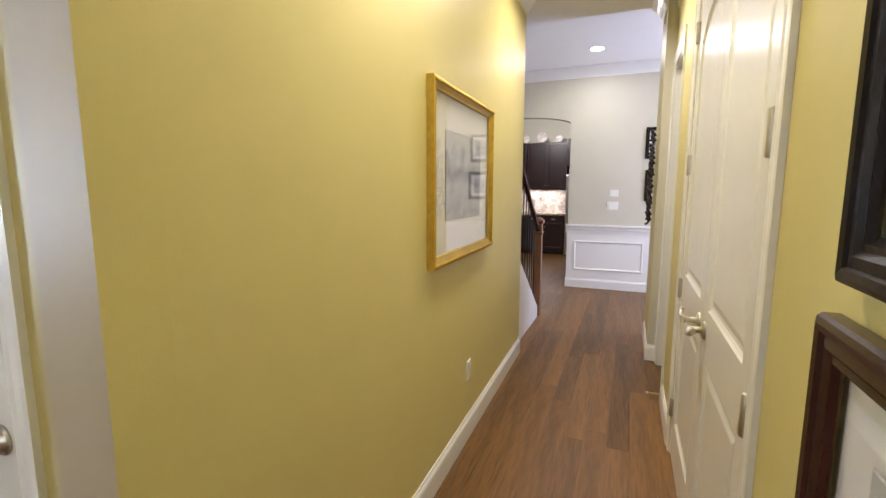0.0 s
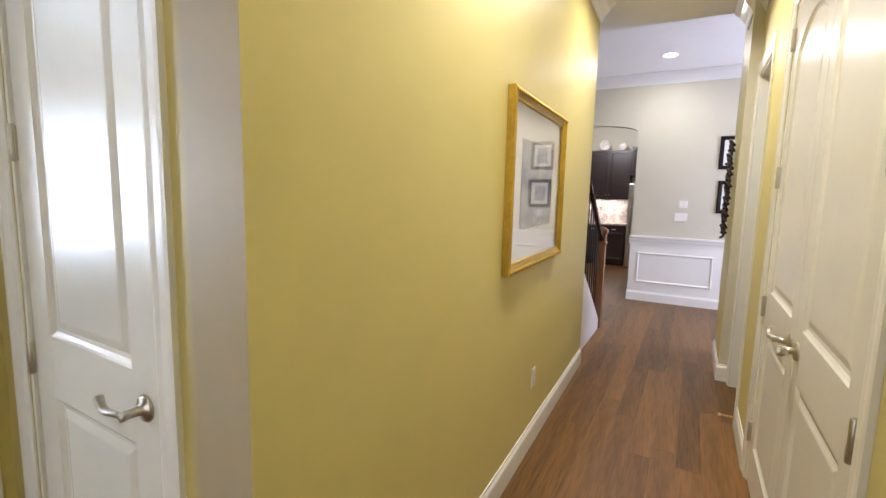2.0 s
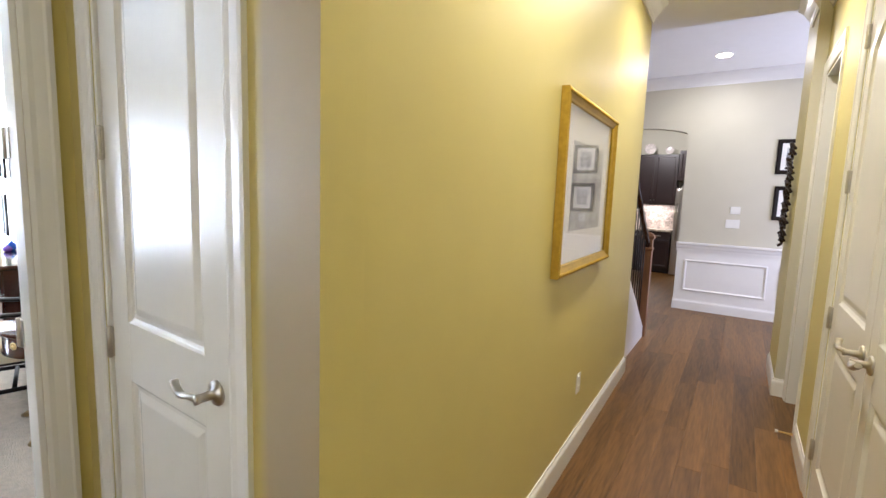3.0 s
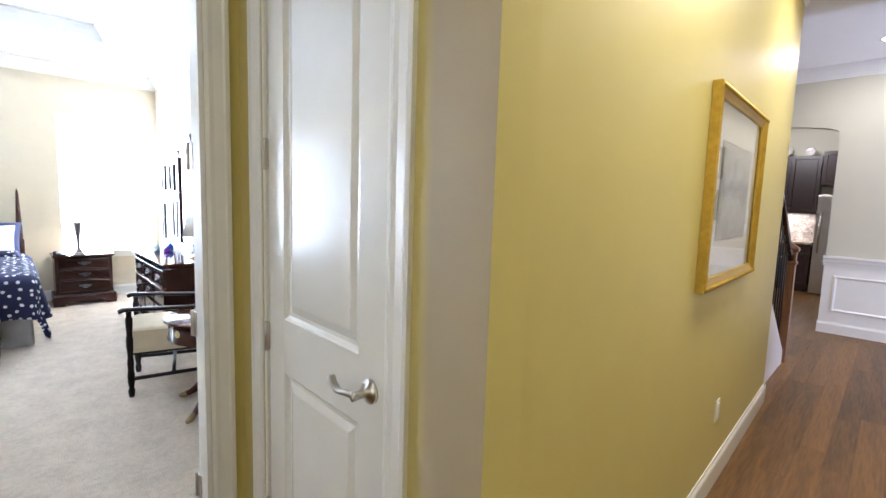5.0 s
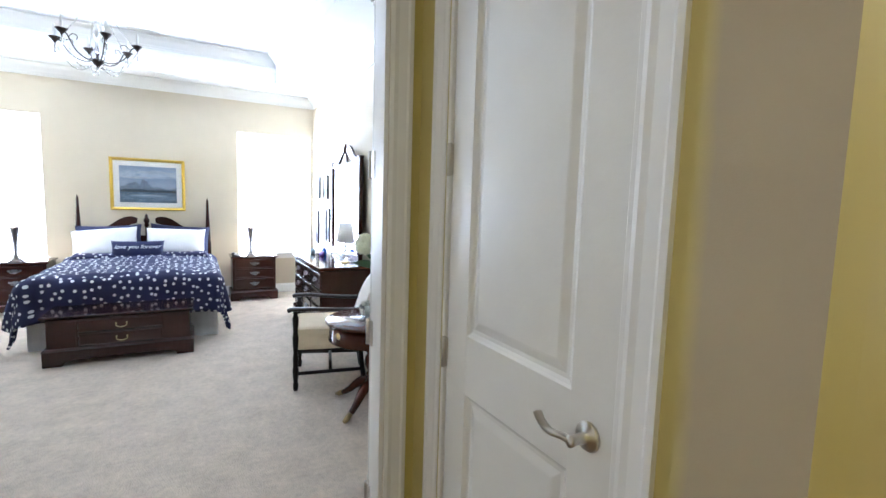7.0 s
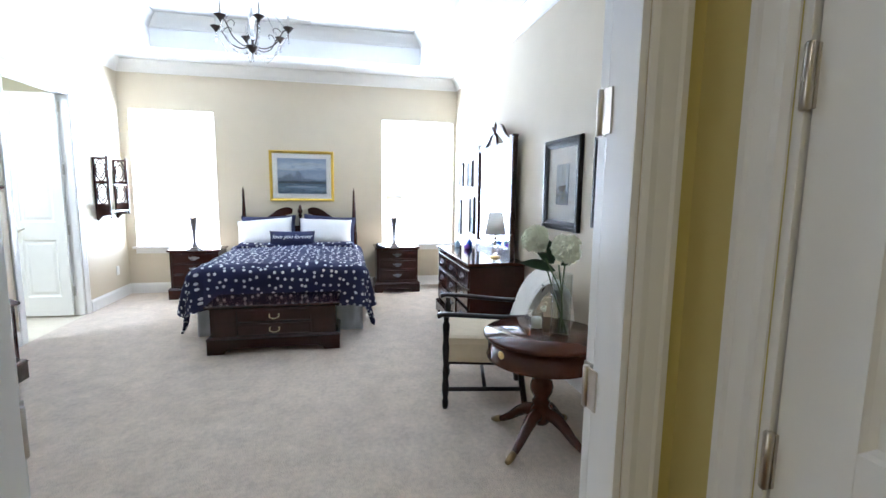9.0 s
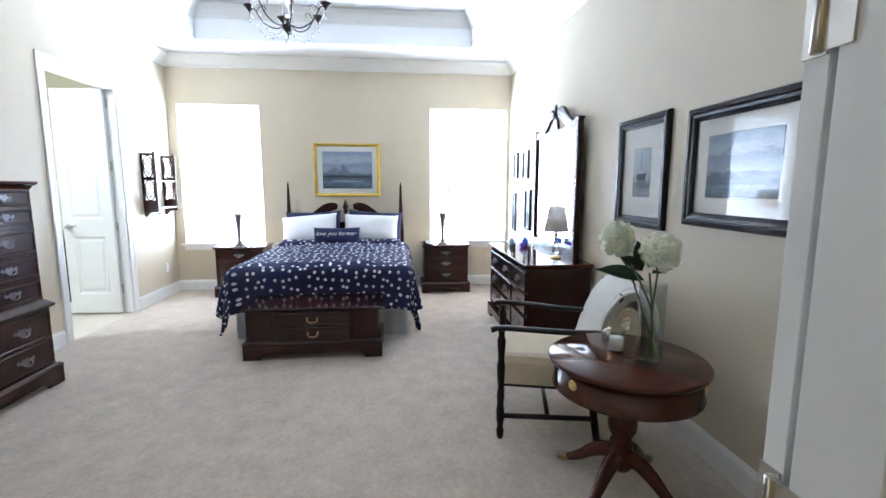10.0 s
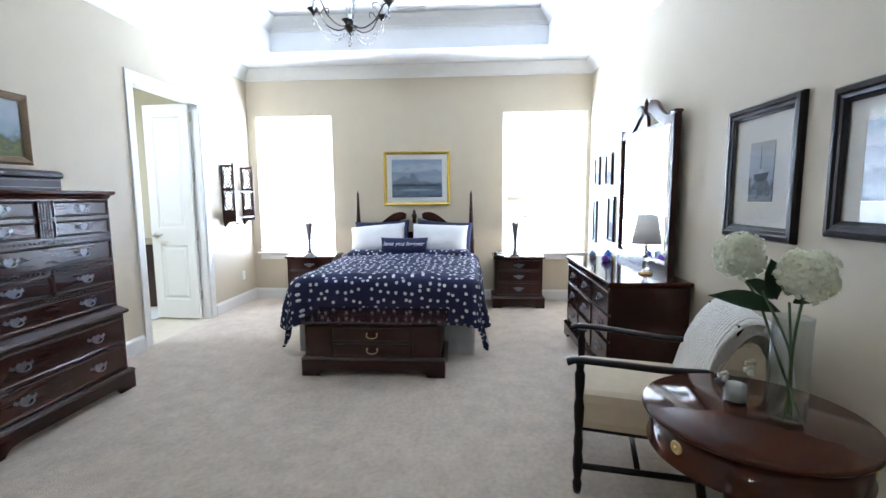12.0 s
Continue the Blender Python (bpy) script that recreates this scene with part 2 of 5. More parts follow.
def prism(bm, outline, depth, m=None, bevel=0.0):
    """An outline in x, z, made solid from y = 0 to y = depth."""
    a = [bm.verts.new(ident(m) @ Vector((x, 0, z))) for x, z in outline]
    b = [bm.verts.new(ident(m) @ Vector((x, depth, z))) for x, z in outline]
    fs = [bm.faces.new(a), bm.faces.new(b[::-1])]
    n = len(a)
    fs += [bm.faces.new((a[i], b[i], b[(i + 1) % n], a[(i + 1) % n])) for i in range(n)]
    if bevel:
        bmesh.ops.bevel(bm, geom=list(set(fs[0].edges) | set(fs[1].edges)), offset=bevel, segments=2, affect="EDGES")
    return bm


def rings(bm, loops, m=None, close=True):
    """Joins rectangles (x0, z0, x1, z1, y) one after the other; closes the last."""
    vs = [[bm.verts.new(ident(m) @ Vector(p)) for p in ((x0, y, z0), (x1, y, z0), (x1, y, z1), (x0, y, z1))] for x0, z0, x1, z1, y in loops]
    for a, b in zip(vs, vs[1:]):
        for k in range(4):
            bm.faces.new((a[k], a[(k + 1) % 4], b[(k + 1) % 4], b[k]))
    if close:
        bm.faces.new(vs[-1])
    return bm


def run(bm, p0, p1, prof, m=None):
    """A moulding from p0 to p1 (x, y at the wall's face); prof: (out, z), out to the left of the way."""
    p0, p1 = Vector((*p0, 0)), Vector((*p1, 0))
    d = (p1 - p0).normalized()
    nrm = Vector((-d.y, d.x, 0))
    ends = [[bm.verts.new(ident(m) @ (p + nrm * o + Vector((0, 0, z)))) for o, z in prof] for p in (p0, p1)]
    n = len(prof)
    for k in range(n):
        bm.faces.new((ends[0][k], ends[1][k], ends[1][(k + 1) % n], ends[0][(k + 1) % n]))
    bm.faces.new(ends[0])
    bm.faces.new(ends[1][::-1])
    return bm


def mesh_of(name, bm, materials):
    me = bpy.data.meshes.new(name)
    bmesh.ops.recalc_face_normals(bm, faces=bm.faces)
    bm.to_mesh(me)
    bm.free()
    for m in materials if isinstance(materials, (list, tuple)) else (materials,):
        me.materials.append(m)
    return me


def part(name, bm, material, parent, label="", m=None):
    ob = new(name, mesh_of(name, bm, material))
    ob.parent = parent
    if m is not None:
        ob.matrix_local = m
    return tagged(ob, label)


def fixed(name, bm, material, label="", m=None, category=""):
    """A piece of the setting."""
    ob = new(name, mesh_of(name, bm, material))
    if m is not None:
        ob.matrix_world = m
    return tagged(ob, label, category, kind="structure")


def thing(name, m, label, category, group="", kind=""):
    ob = new(name)
    ob.matrix_world = m
    ob.empty_display_size = 0.1
    return tagged(ob, label, category, group, kind)


def B():
    return bmesh.new()


# ---- setting: bedroom ----
def wall(name, x0, y0, x1, y1, z0=0.0, z1=CEIL, holes=(), materials=None, m=None, label=""):
    """A wall as a box, cut by holes (a0, a1, z0, z1) along its longer side; the first material faces all but the sides named in materials."""
    bm = B()
    along_x = abs(x1 - x0) > abs(y1 - y0)
    lo, hi = (x0, x1) if along_x else (y0, y1)
    cuts = sorted({lo, hi, *[h[0] for h in holes], *[h[1] for h in holes]})
    for a, b in zip(cuts, cuts[1:]):
        spans = [(z0, z1)]
        for h in holes:
            if h[0] <= a + 1e-6 and h[1] >= b - 1e-6:
                spans = [s for s in ((z0, h[2]), (h[3], z1)) if s[1] - s[0] > 1e-4]
        for s0, s1 in spans:
            box(bm, *((a, y0, s0, b, y1, s1) if along_x else (x0, a, s0, x1, b, s1)))
    bmesh.ops.remove_doubles(bm, verts=bm.verts, dist=1e-5)
    bm.faces.ensure_lookup_table()
    bmesh.ops.recalc_face_normals(bm, faces=bm.faces)
    mats = materials or {"": "beige"}
    names = list(mats.values())
    for f in bm.faces:
        for key, (axis, sign) in {"+x": (0, 1), "-x": (0, -1), "+y": (1, 1), "-y": (1, -1)}.items():
            if key in mats and f.normal[axis] * sign > 0.9:
                f.material_index = list(mats).index(key)
    return fixed(name, bm, [M[k] for k in names], label, m)


WIN = [(-3.417, -2.387, 0.64, 2.45), (-0.14, 0.925, 0.64, 2.45)]
wall("wall_window", XB - 0.16, YL - 0.12, XB, YR + 0.12, holes=WIN, label="beige painted wall with two tall windows")
wall("wall_right", XB, YR, XD, YR + 0.12, label="beige painted bedroom wall")
BATH = (-8.73, -7.75, 0.0, 2.41)
wall("wall_left", XB, YL - 0.12, XD, YL, holes=[BATH], materials={"": "beige"}, label="beige painted bedroom wall with a bathroom doorway")
DY0, DY1, DZ = -1.28, -0.075, 2.42
wall("wall_door", XD, YL - 0.12, XH, YR + 0.12, holes=[(DY0, DY1, 0.0, DZ)], materials={"": "beige", "+x": "yellow"}, label="wall with a double doorway between hall and bedroom")
fixed("bedroom_carpet", box(B(), XB - 0.16, YL, -0.1, XH - 0.06, YR, 0.0), M["carpet"], "beige cut-pile wall-to-wall carpet", category="carpet")

# ceiling with its raised tray
TR, TZ = 0.66, 3.42
bm = B()
box(bm, XB - 0.1, YL - 0.1, CEIL, XB + TR, YR + 0.1, CEIL + 0.05)
box(bm, XD - TR, YL - 0.1, CEIL, XD + 0.05, YR + 0.1, CEIL + 0.05)
box(bm, XB + TR, YL - 0.1, CEIL, XD - TR, YL + TR, CEIL + 0.05)
box(bm, XB + TR, YR - TR, CEIL, XD - TR, YR + 0.1, CEIL + 0.05)
for x0, y0, x1, y1 in ((XB + TR - 0.05, YL + TR - 0.05, XB + TR, YR - TR + 0.05), (XD - TR, YL + TR - 0.05, XD - TR + 0.05, YR - TR + 0.05), (XB + TR, YL + TR - 0.05, XD - TR, YL + TR), (XB + TR, YR - TR, XD - TR, YR - TR + 0.05)):
    box(bm, x0, y0, CEIL + 0.05, x1, y1, TZ)
box(bm, XB + TR - 0.05, YL + TR - 0.05, TZ, XD - TR + 0.05, YR - TR + 0.05, TZ + 0.06)
fixed("ceiling", bm, M["ceil"], "white tray ceiling")


def crown(name, x0, y0, x1, y1, z, prof, m=None):
    """A mitred moulding round the inside of a rectangle; prof: (in, down)."""
    bm = B()
    ls = [[bm.verts.new(p) for p in ((x0 + o, y0 + o, z - d), (x1 - o, y0 + o, z - d), (x1 - o, y1 - o, z - d), (x0 + o, y1 - o, z - d))] for o, d in prof]
    for a, b in zip(ls, [*ls[1:], ls[0]]):
        for k in range(4):
            bm.faces.new((a[k], a[(k + 1) % 4], b[(k + 1) % 4], b[k]))
    return fixed(name, bm, M["white"], "white crown moulding", m)


CROWN = [(0, 0), (0.11, 0), (0.11, 0.018), (0.095, 0.03), (0.07, 0.05), (0.045, 0.085), (0.025, 0.11), (0.02, 0.125), (0.012, 0.135), (0.012, 0.15), (0, 0.15)]
crown("crown_moulding", XB, YL, XD, YR, CEIL, CROWN)
crown("tray_moulding", XB + TR, YL + TR, XD - TR, YR - TR, TZ - 0.004, CROWN)

BASE = [(0, 0), (0.016, 0), (0.016, 0.105), (0.013, 0.118), (0.007, 0.128), (0.005, 0.14), (0, 0.14)]


def baseboard(p0, p1, m=None, h=0.0):
    return fixed("baseboard", run(B(), p0, p1, [(o, z + (h if z > 0.05 else 0)) for o, z in BASE], m), M["white"], "white painted baseboard")


baseboard((XB, YR), (XB, YL))
baseboard((XD, YR), (XB + 0.017, YR))
baseboard((XB + 0.017, YL), (-8.83, YL))
baseboard((-7.65, YL), (XD, YL))
baseboard((XD, YL + 0.017), (XD, DY0 - 0.1))
baseboard((XD, DY1 + 0.1), (XD, YR - 0.017))

CAS = [(0, 0), (0.085, 0), (0.085, 0.014), (0.070, 0.015), (0.062, 0.011), (0.030, 0.008), (0.014, 0.010), (0.0, 0.005)]


def casing(name, w, h, m, jamb=0.16, label="white moulded door casing"):
    """A door's jambs and the casing on its face. Local x along the wall from 0 to w, y out of the wall (negative), z up."""
    root = thing(name, m, label, "door casing", kind="structure")
    for side in (0, 1):
        bm = B()
        pr = [(-o if side == 0 else w + o, -d) for o, d in CAS]
        lo = [bm.verts.new((x, y, 0)) for x, y in pr]
        hi = [bm.verts.new((x, y, h + (abs(x) if side == 0 else x - w))) for x, y in pr]
        n = len(pr)
        for k in range(n):
            bm.faces.new((lo[k], lo[(k + 1) % n], hi[(k + 1) % n], hi[k]))
        bm.faces.new(lo)
        bm.faces.new(hi)
        part("side_casing", bm, M["white"], root)
        if jamb:
            part("jamb", box(B(), 0.0 if side == 0 else w - 0.018, 0.002, 0, 0.018 if side == 0 else w, jamb - 0.002, h - 0.018, 0.002), M["white"], root)
    bm = B()
    lo = [bm.verts.new((-o, -d, h + o)) for o, d in CAS]
    hi = [bm.verts.new((w + o, -d, h + o)) for o, d in CAS]
    for k in range(len(CAS)):
        bm.faces.new((lo[k], lo[(k + 1) % len(CAS)], hi[(k + 1) % len(CAS)], hi[k]))
    part("head_casing", bm, M["white"], root)
    if jamb:
        part("head_jamb", box(B(), 0.0, 0.002, h - 0.018, w, jamb - 0.002, h, 0.002), M["white"], root)
    return root


def hinge(parent, x, y, z):
    bm = B()
    lathe(bm, [(0.006, -0.054), (0.009, -0.05), (0.009, 0.05), (0.006, 0.054)], 10, pose(x, y - 0.004, z))
    box(bm, x - 0.010, y, z - 0.05, x + 0.010, y + 0.010, z + 0.05)
    return part("hinge", bm, M["nickel"], parent, "satin nickel hinge")


def lever(parent, x, z, way, y=0.0):
    """A lever handle on the face y; way: +1 or -1, along which the lever points."""
    bm = lathe(B(), [(0.0, 0.0), (0.033, 0.0), (0.034, 0.004), (0.030, 0.010), (0.013, 0.014), (0.011, 0.045), (0.013, 0.05), (0.013, 0.058), (0.0, 0.06)], 24, pose(x, y, z, 90))
    h = part("lever_handle", bm, M["nickel"], parent, "satin nickel lever handle")
    bm = B()
    tube(bm, curve([(x, y - 0.05, z), (x + way * 0.025, y - 0.056, z + 0.002), (x + way * 0.06, y - 0.060, z - 0.002), (x + way * 0.09, y - 0.058, z + 0.008), (x + way * 0.108, y - 0.054, z + 0.020)], 5),
         [0.010 + 0.0001 * k for k in range(21)], 10, flat=0.75)
    part("lever_arm", bm, M["nickel"], h)
    return h


def panel_door(name, w, h, m, label, hinge_at=0, handle=True, hinges=True, stile=0.115, handle_z=0.955, arched=0.0):
    """A two-panel door leaf. Local x from 0 to w, front face at y = 0 looking to -y. hinge_at: 0 at x=0, 1 at x=w."""
    root = thing(name, m, label, "door")
    T = 0.035
    bm = B()
    zs = [(0.008, 0.22), (0.845, 1.037), (h - 0.13, h)]
    for x0, x1 in ((0, stile), (w - stile, w)):
        box(bm, x0, 0, 0.008, x1, T, h, 0.0015)
    def head(z, i):
        """The panel's arched head, inset by i, from its right end to its left."""
        us = [1 - k / 8 for k in range(17)]
        return [(w / 2 + u * (w / 2 - stile - i), z - i - arched * u * u) for u in us]

    for z0, z1 in zs[:2] if arched else zs:
        box(bm, stile, 0.0005, z0, w - stile, T - 0.0005, z1)
    if arched:
        prism(bm, [*head(h - 0.13, 0)[::-1], (w - stile, h), (stile, h)], T - 0.001, pose(0, 0.0005, 0))
    part("leaf", bm, M["door"], root)
    steps = ((0.0, 0.001), (0.006, 0.006), (0.016, 0.011), (0.028, 0.012), (0.05, 0.006), (0.056, 0.005))
    for z0, z1 in ((0.22, 0.845), (1.037, h - 0.13)):
        bm = B()
        for s, y in ((1, 0.0), (-1, T)):
            if arched and z1 > 1:
                vs = [[bm.verts.new((px, y + s * d, pz)) for px, pz in [(stile + i, z0 + i), (w - stile - i, z0 + i), *head(z1, i)]] for i, d in steps]
                for a, b in zip(vs, vs[1:]):
                    for k in range(len(a)):
                        bm.faces.new((a[k], a[(k + 1) % len(a)], b[(k + 1) % len(a)], b[k]))
                bm.faces.new(vs[-1])
            else:
                rings(bm, [(stile + i, z0 + i, w - stile - i, z1 - i, y + s * d) for i, d in steps])
        part("panel", bm, M["door"], root)
    hx = -0.004 if hinge_at == 0 else w + 0.004
    if hinges:
        for z in (0.27, 0.95, 1.60, 2.25):
            hinge(root, hx, -0.006, z)
    if handle:
        kx = w - 0.065 if hinge_at == 0 else 0.065
        lever(root, kx, handle_z, -1 if hinge_at == 0 else 1)
    return root


# bedroom doorway, its two leaves folded back against the bedroom wall
casing("door_casing_hall", DY1 - DY0, DZ, pose(XH, DY0, 0, 0, 0, 90), jamb=XH - XD)
casing("door_casing_bedroom", DY1 - DY0, DZ, pose(XD, DY1, 0, 0, 0, -90), jamb=0)
LW = (DY1 - DY0) / 2 - 0.004
panel_door("bedroom_door", LW, 2.40, pose(XD - 0.024, DY1 - 0.002, 0.004, 0, 0, 90), "white two-panel bedroom door leaf folded open against the wall", 0, handle=False, hinges=False)
panel_door("bedroom_door", LW, 2.40, pose(XD - 0.024, DY0 - 0.018 - LW, 0.004, 0, 0, 90), "white two-panel bedroom door leaf folded open against the wall", 1, handle=False, hinges=False)
for y, s in ((DY1 - 0.018, 1), (DY0 - 0.002, -1)):
    hs = thing("door_hinges", pose(XD, y, 0), "satin nickel butt hinges on the open bedroom door", "hinge", kind="structure")
    for z in (0.27, 0.95, 1.60, 2.25):
        bm = B()
        lathe(bm, [(0.006, -0.052), (0.008, -0.05), (0.008, 0.05), (0.006, 0.052)], 10, pose(-0.022, -s * 0.004, z))
        box(bm, -0.018, -s * 0.002 - 0.002, z - 0.05, 0.022, -s * 0.002 + 0.002, z + 0.05)
        box(bm, -0.060, s * 0.014 - 0.002, z - 0.05, -0.026, s * 0.014 + 0.002, z + 0.05)
        part("hinge", bm, M["nickel"], hs)

# bathroom behind the left wall
wall("wall_bath_back", -9.9, -5.9, -6.6, -5.8, materials={"": "cream"})
wall("wall_bath_side", -6.7, -5.8, -6.6, YL - 0.12, materials={"": "cream"})
wall("wall_bath_far", -9.9, -5.8, -9.8, YL - 0.12, materials={"": "cream"})
wall("wall_bath_skin", -9.8, YL - 0.135, -6.7, YL - 0.122, holes=[BATH], materials={"": "cream"})
fixed("bath_ceiling", box(B(), -9.9, -5.9, CEIL, -6.6, YL - 0.1, CEIL + 0.08), M["ceil"], "white ceiling")
casing("bath_door_casing", BATH[1] - BATH[0], BATH[3], pose(BATH[1], YL, 0, 0, 0, 180), jamb=0.12)
bath_leaf = panel_door("bathroom_door", 0.53, 2.385, pose(BATH[0] + 0.035, YL - 0.092, 0.006, 0, 0, -94), "white two-panel bathroom door leaf standing open", 0, handle=False, stile=0.10)

lever(bath_leaf, 0.465, 0.955, 1, 0.0).matrix_local = pose(0.93, 0.035, 0, 0, 0, 180)

# hall, closet and foyer
wall("wall_hall_left", -0.12, 0.12, 0.0, 3.50, materials={"": "yellow"}, m=HALL_L, label="yellow painted hall wall")
CX0, CX1 = -3.645, -2.93
# front face is yellow paint with reflected window light in its colour
wall("wall_closet", XH, 0.05, -2.595, 0.17, holes=[(CX0 - 0.02, CX1 + 0.02, 0.0, 2.42)], materials={"": "yellow", "-y": "taupe_sheen"}, label="yellow wall round the closet door, window sheen put into its colour")
casing("closet_door_casing", CX1 - CX0 + 0.04, 2.42, pose(CX0 - 0.02, 0.05, 0), jamb=0.12)
panel_door("closet_door", CX1 - CX0 - 0.006, 2.395, pose(CX0 + 0.003, 0.062, 0.006), "white two-panel closet door, closed, with a nickel lever", 0, stile=0.125)
D1, D2 = (0.75, 2.24), (2.98, 3.74)
wall("wall_hall_jog", 1.04, 3.742, HR + 0.12, 4.5, materials={"": "yellow", "-y": "greige"}, m=HALL, label="painted wall beyond the side doorway")
wall("wall_hall_right", HR, -3.2, HR + 0.12, 3.74, holes=[(D1[0] - 0.02, D1[1] + 0.02, 0.0, 2.42), (D2[0], 3.74, 0.0, 2.42)], materials={"": "yellow"}, m=HALL, label="yellow painted hall wall with two doorways")
casing("hall_closet_casing", D1[1] - D1[0] + 0.04, 2.42, HALL @ pose(HR, D1[1] + 0.02, 0, 0, 0, -90), jamb=0.12)
casing("side_door_casing", D2[1] - D2[0] - 0.09, 2.42, HALL @ pose(HR, D2[1] - 0.09, 0, 0, 0, -90), jamb=0.12)
LEAF = (D1[1] - D1[0]) / 2 - 0.003
panel_door("hall_closet_door", LEAF, 2.395, HALL @ pose(HR + 0.004, D1[1] - 0.001, 0.006, 0, 0, -90), "white two-panel leaf of a closed double closet door", 0, stile=0.10, arched=0.09)
panel_door("hall_closet_door", LEAF, 2.395, HALL @ pose(HR + 0.004, D1[0] + LEAF + 0.001, 0.006, 0, 0, -90), "white two-panel leaf of a closed double closet door", 1, stile=0.10, arched=0.09)
wall("wall_side_room", HR + 0.12, 2.6, HR + 1.3, 2.7, materials={"": "yellow"}, m=HALL)
wall("wall_side_room_far", HR + 0.12, 4.0, HR + 1.3, 4.1, materials={"": "yellow"}, m=HALL)
wall("wall_side_room_back", HR + 1.3, 2.6, HR + 1.4, 4.1, materials={"": "yellow"}, m=HALL)
wall("wall_closet_back", -3.8, 0.9, -2.77, 1.0, materials={"": "yellow"})
wall("wall_foyer_south", -4.0, -3.35, 0.2, -3.2, materials={"": "yellow"}, label="yellow painted foyer wall")
wall("wall_far", -0.01, 6.57, 4.0, 6.70, z1=3.2, materials={"": "greige"}, m=HALL, label="beige far wall above white wainscot")
wall("wall_far_head", -1.75, 6.57, -0.01, 6.70, z0=2.62, z1=3.2, materials={"": "greige"}, m=HALL)
wall("wall_far_left", -3.6, 6.57, -1.75, 6.70, z1=3.2, materials={"": "greige"}, m=HALL)
wall("wall_far_right_side", 3.9, 4.5, 4.0, 6.57, z1=3.2, materials={"": "greige"}, m=HALL)
wall("wall_far_return", HR + 0.12, 4.4, 4.0, 4.5, z1=3.2, materials={"": "greige"}, m=HALL)
wall("wall_stair_side", -1.25, 0.5, -1.15, 6.57, z1=3.2, materials={"": "greige"}, m=HALL)
wall("wall_kitchen_back", -3.6, 10.52, 1.2, 10.62, z1=3.2, materials={"": "greige"}, m=HALL)
wall("wall_kitchen_right", 1.1, 6.70, 1.2, 10.52, z1=3.2, materials={"": "greige"}, m=HALL)
wall("wall_kitchen_left", -3.6, 6.70, -3.5, 10.52, z1=3.2, materials={"": "greige"}, m=HALL)
# arched head over the kitchen opening
bm = B()
arch = [(-1.75, 2.62)] + [(-0.88 - 0.87 * math.cos(math.pi * k / 14), 2.42 + 0.12 * math.sin(math.pi * k / 14)) for k in range(15)] + [(-0.01, 2.62)]
prism(bm, arch, 0.13)
fixed("arch_head", bm, M["greige"], "beige arched opening head", HALL @ pose(0, 6.57, 0))
fixed("hall_ceiling", box(B(), -1.3, -3.4, CEIL, 1.3, 4.14, CEIL + 0.25), M["ceil"], "white ceiling", HALL @ pose(0, 0, 0))
fixed("far_ceiling", box(B(), -3.7, 4.14, 3.20, 4.1, 10.7, 3.28), M["ceil"], "white ceiling", HALL)
fixed("foyer_ceiling", box(B(), -4.0, -3.4, CEIL + 0.004, -2.2, 1.0, CEIL + 0.07), M["ceil"], "white ceiling")
fixed("hall_subfloor", box(B(), -3.7, -3.4, -0.12, 4.1, 10.7, -0.016), M["plank"], "dark subfloor", HALL)
fixed("bath_floor", box(B(), -9.9, -5.9, -0.1, -6.6, YL, -0.004), M["tile"], "cream tile floor")

HC = [(o, -d) for o, d in CROWN]
for p0, p1, m in (((0, 3.5), (0, 0.0), HALL_L), ((HR, -3.1), (HR, 3.74), HALL), ((1.04, 3.742), (1.04, 4.14), HALL), ((4.0, 6.57), (-1.1, 6.57), HALL)):
    lo = run(B(), p0, p1, [(o, (3.20 if p0[1] > 5 else CEIL) + z) for o, z in HC])
    fixed("crown_moulding", lo, M["white"], "white crown moulding", m)
for p0, p1 in (((0, 3.5), (0, 0.0)), ((0.017, 3.5), (-0.12, 3.5))):
    fixed("baseboard", run(B(), p0, p1, BASE), M["white"], "white painted baseboard", HALL_L)
for p0, p1 in (((HR, D1[1] + 0.105), (HR, D2[0] - 0.085)), ((1.04, 3.742), (1.04, 4.5)), ((HR, 3.742), (1.024, 3.742)), ((HR, -3.1), (HR, D1[0] - 0.105))):
    fixed("baseboard", run(B(), p0, p1, BASE), M["white"], "white painted baseboard", HALL)
baseboard((-2.595, 0.05), (CX1 + 0.105, 0.05))
baseboard((XH, DY0 - 0.085), (XH, -3.2))

# wainscot on the far wall
wn_ = thing("wainscot", HALL @ pose(0, 6.57, 0), "white panelled wainscot with a chair rail", "wainscot", kind="structure")
part("backing", box(B(), -0.012, -0.008, 0, 3.9, 0, 0.90), M["white"], wn_)
part("base_trim", run(B(), (3.9, -0.009), (-0.02, -0.009), [(o, z) for o, z in BASE]), M["white"], wn_)
part("chair_rail", run(B(), (3.9, -0.009), (-0.03, -0.009), [(0, 0.83), (0.010, 0.83), (0.012, 0.86), (0.022, 0.88), (0.026, 0.91), (0.045, 0.925), (0.045, 0.95), (0, 0.95)]), M["white"], wn_)
for x0 in (0.09, 1.17, 2.25):
    bm = rings(B(), [(x0 + i, 0.27 + i, x0 + 0.96 - i, 0.71 - i, -0.008 - d) for i, d in ((0, 0), (0.004, 0.012), (0.016, 0.014), (0.026, 0.006), (0.032, 0.0))], close=False)
    part("panel_moulding", bm, M["white"], wn_)
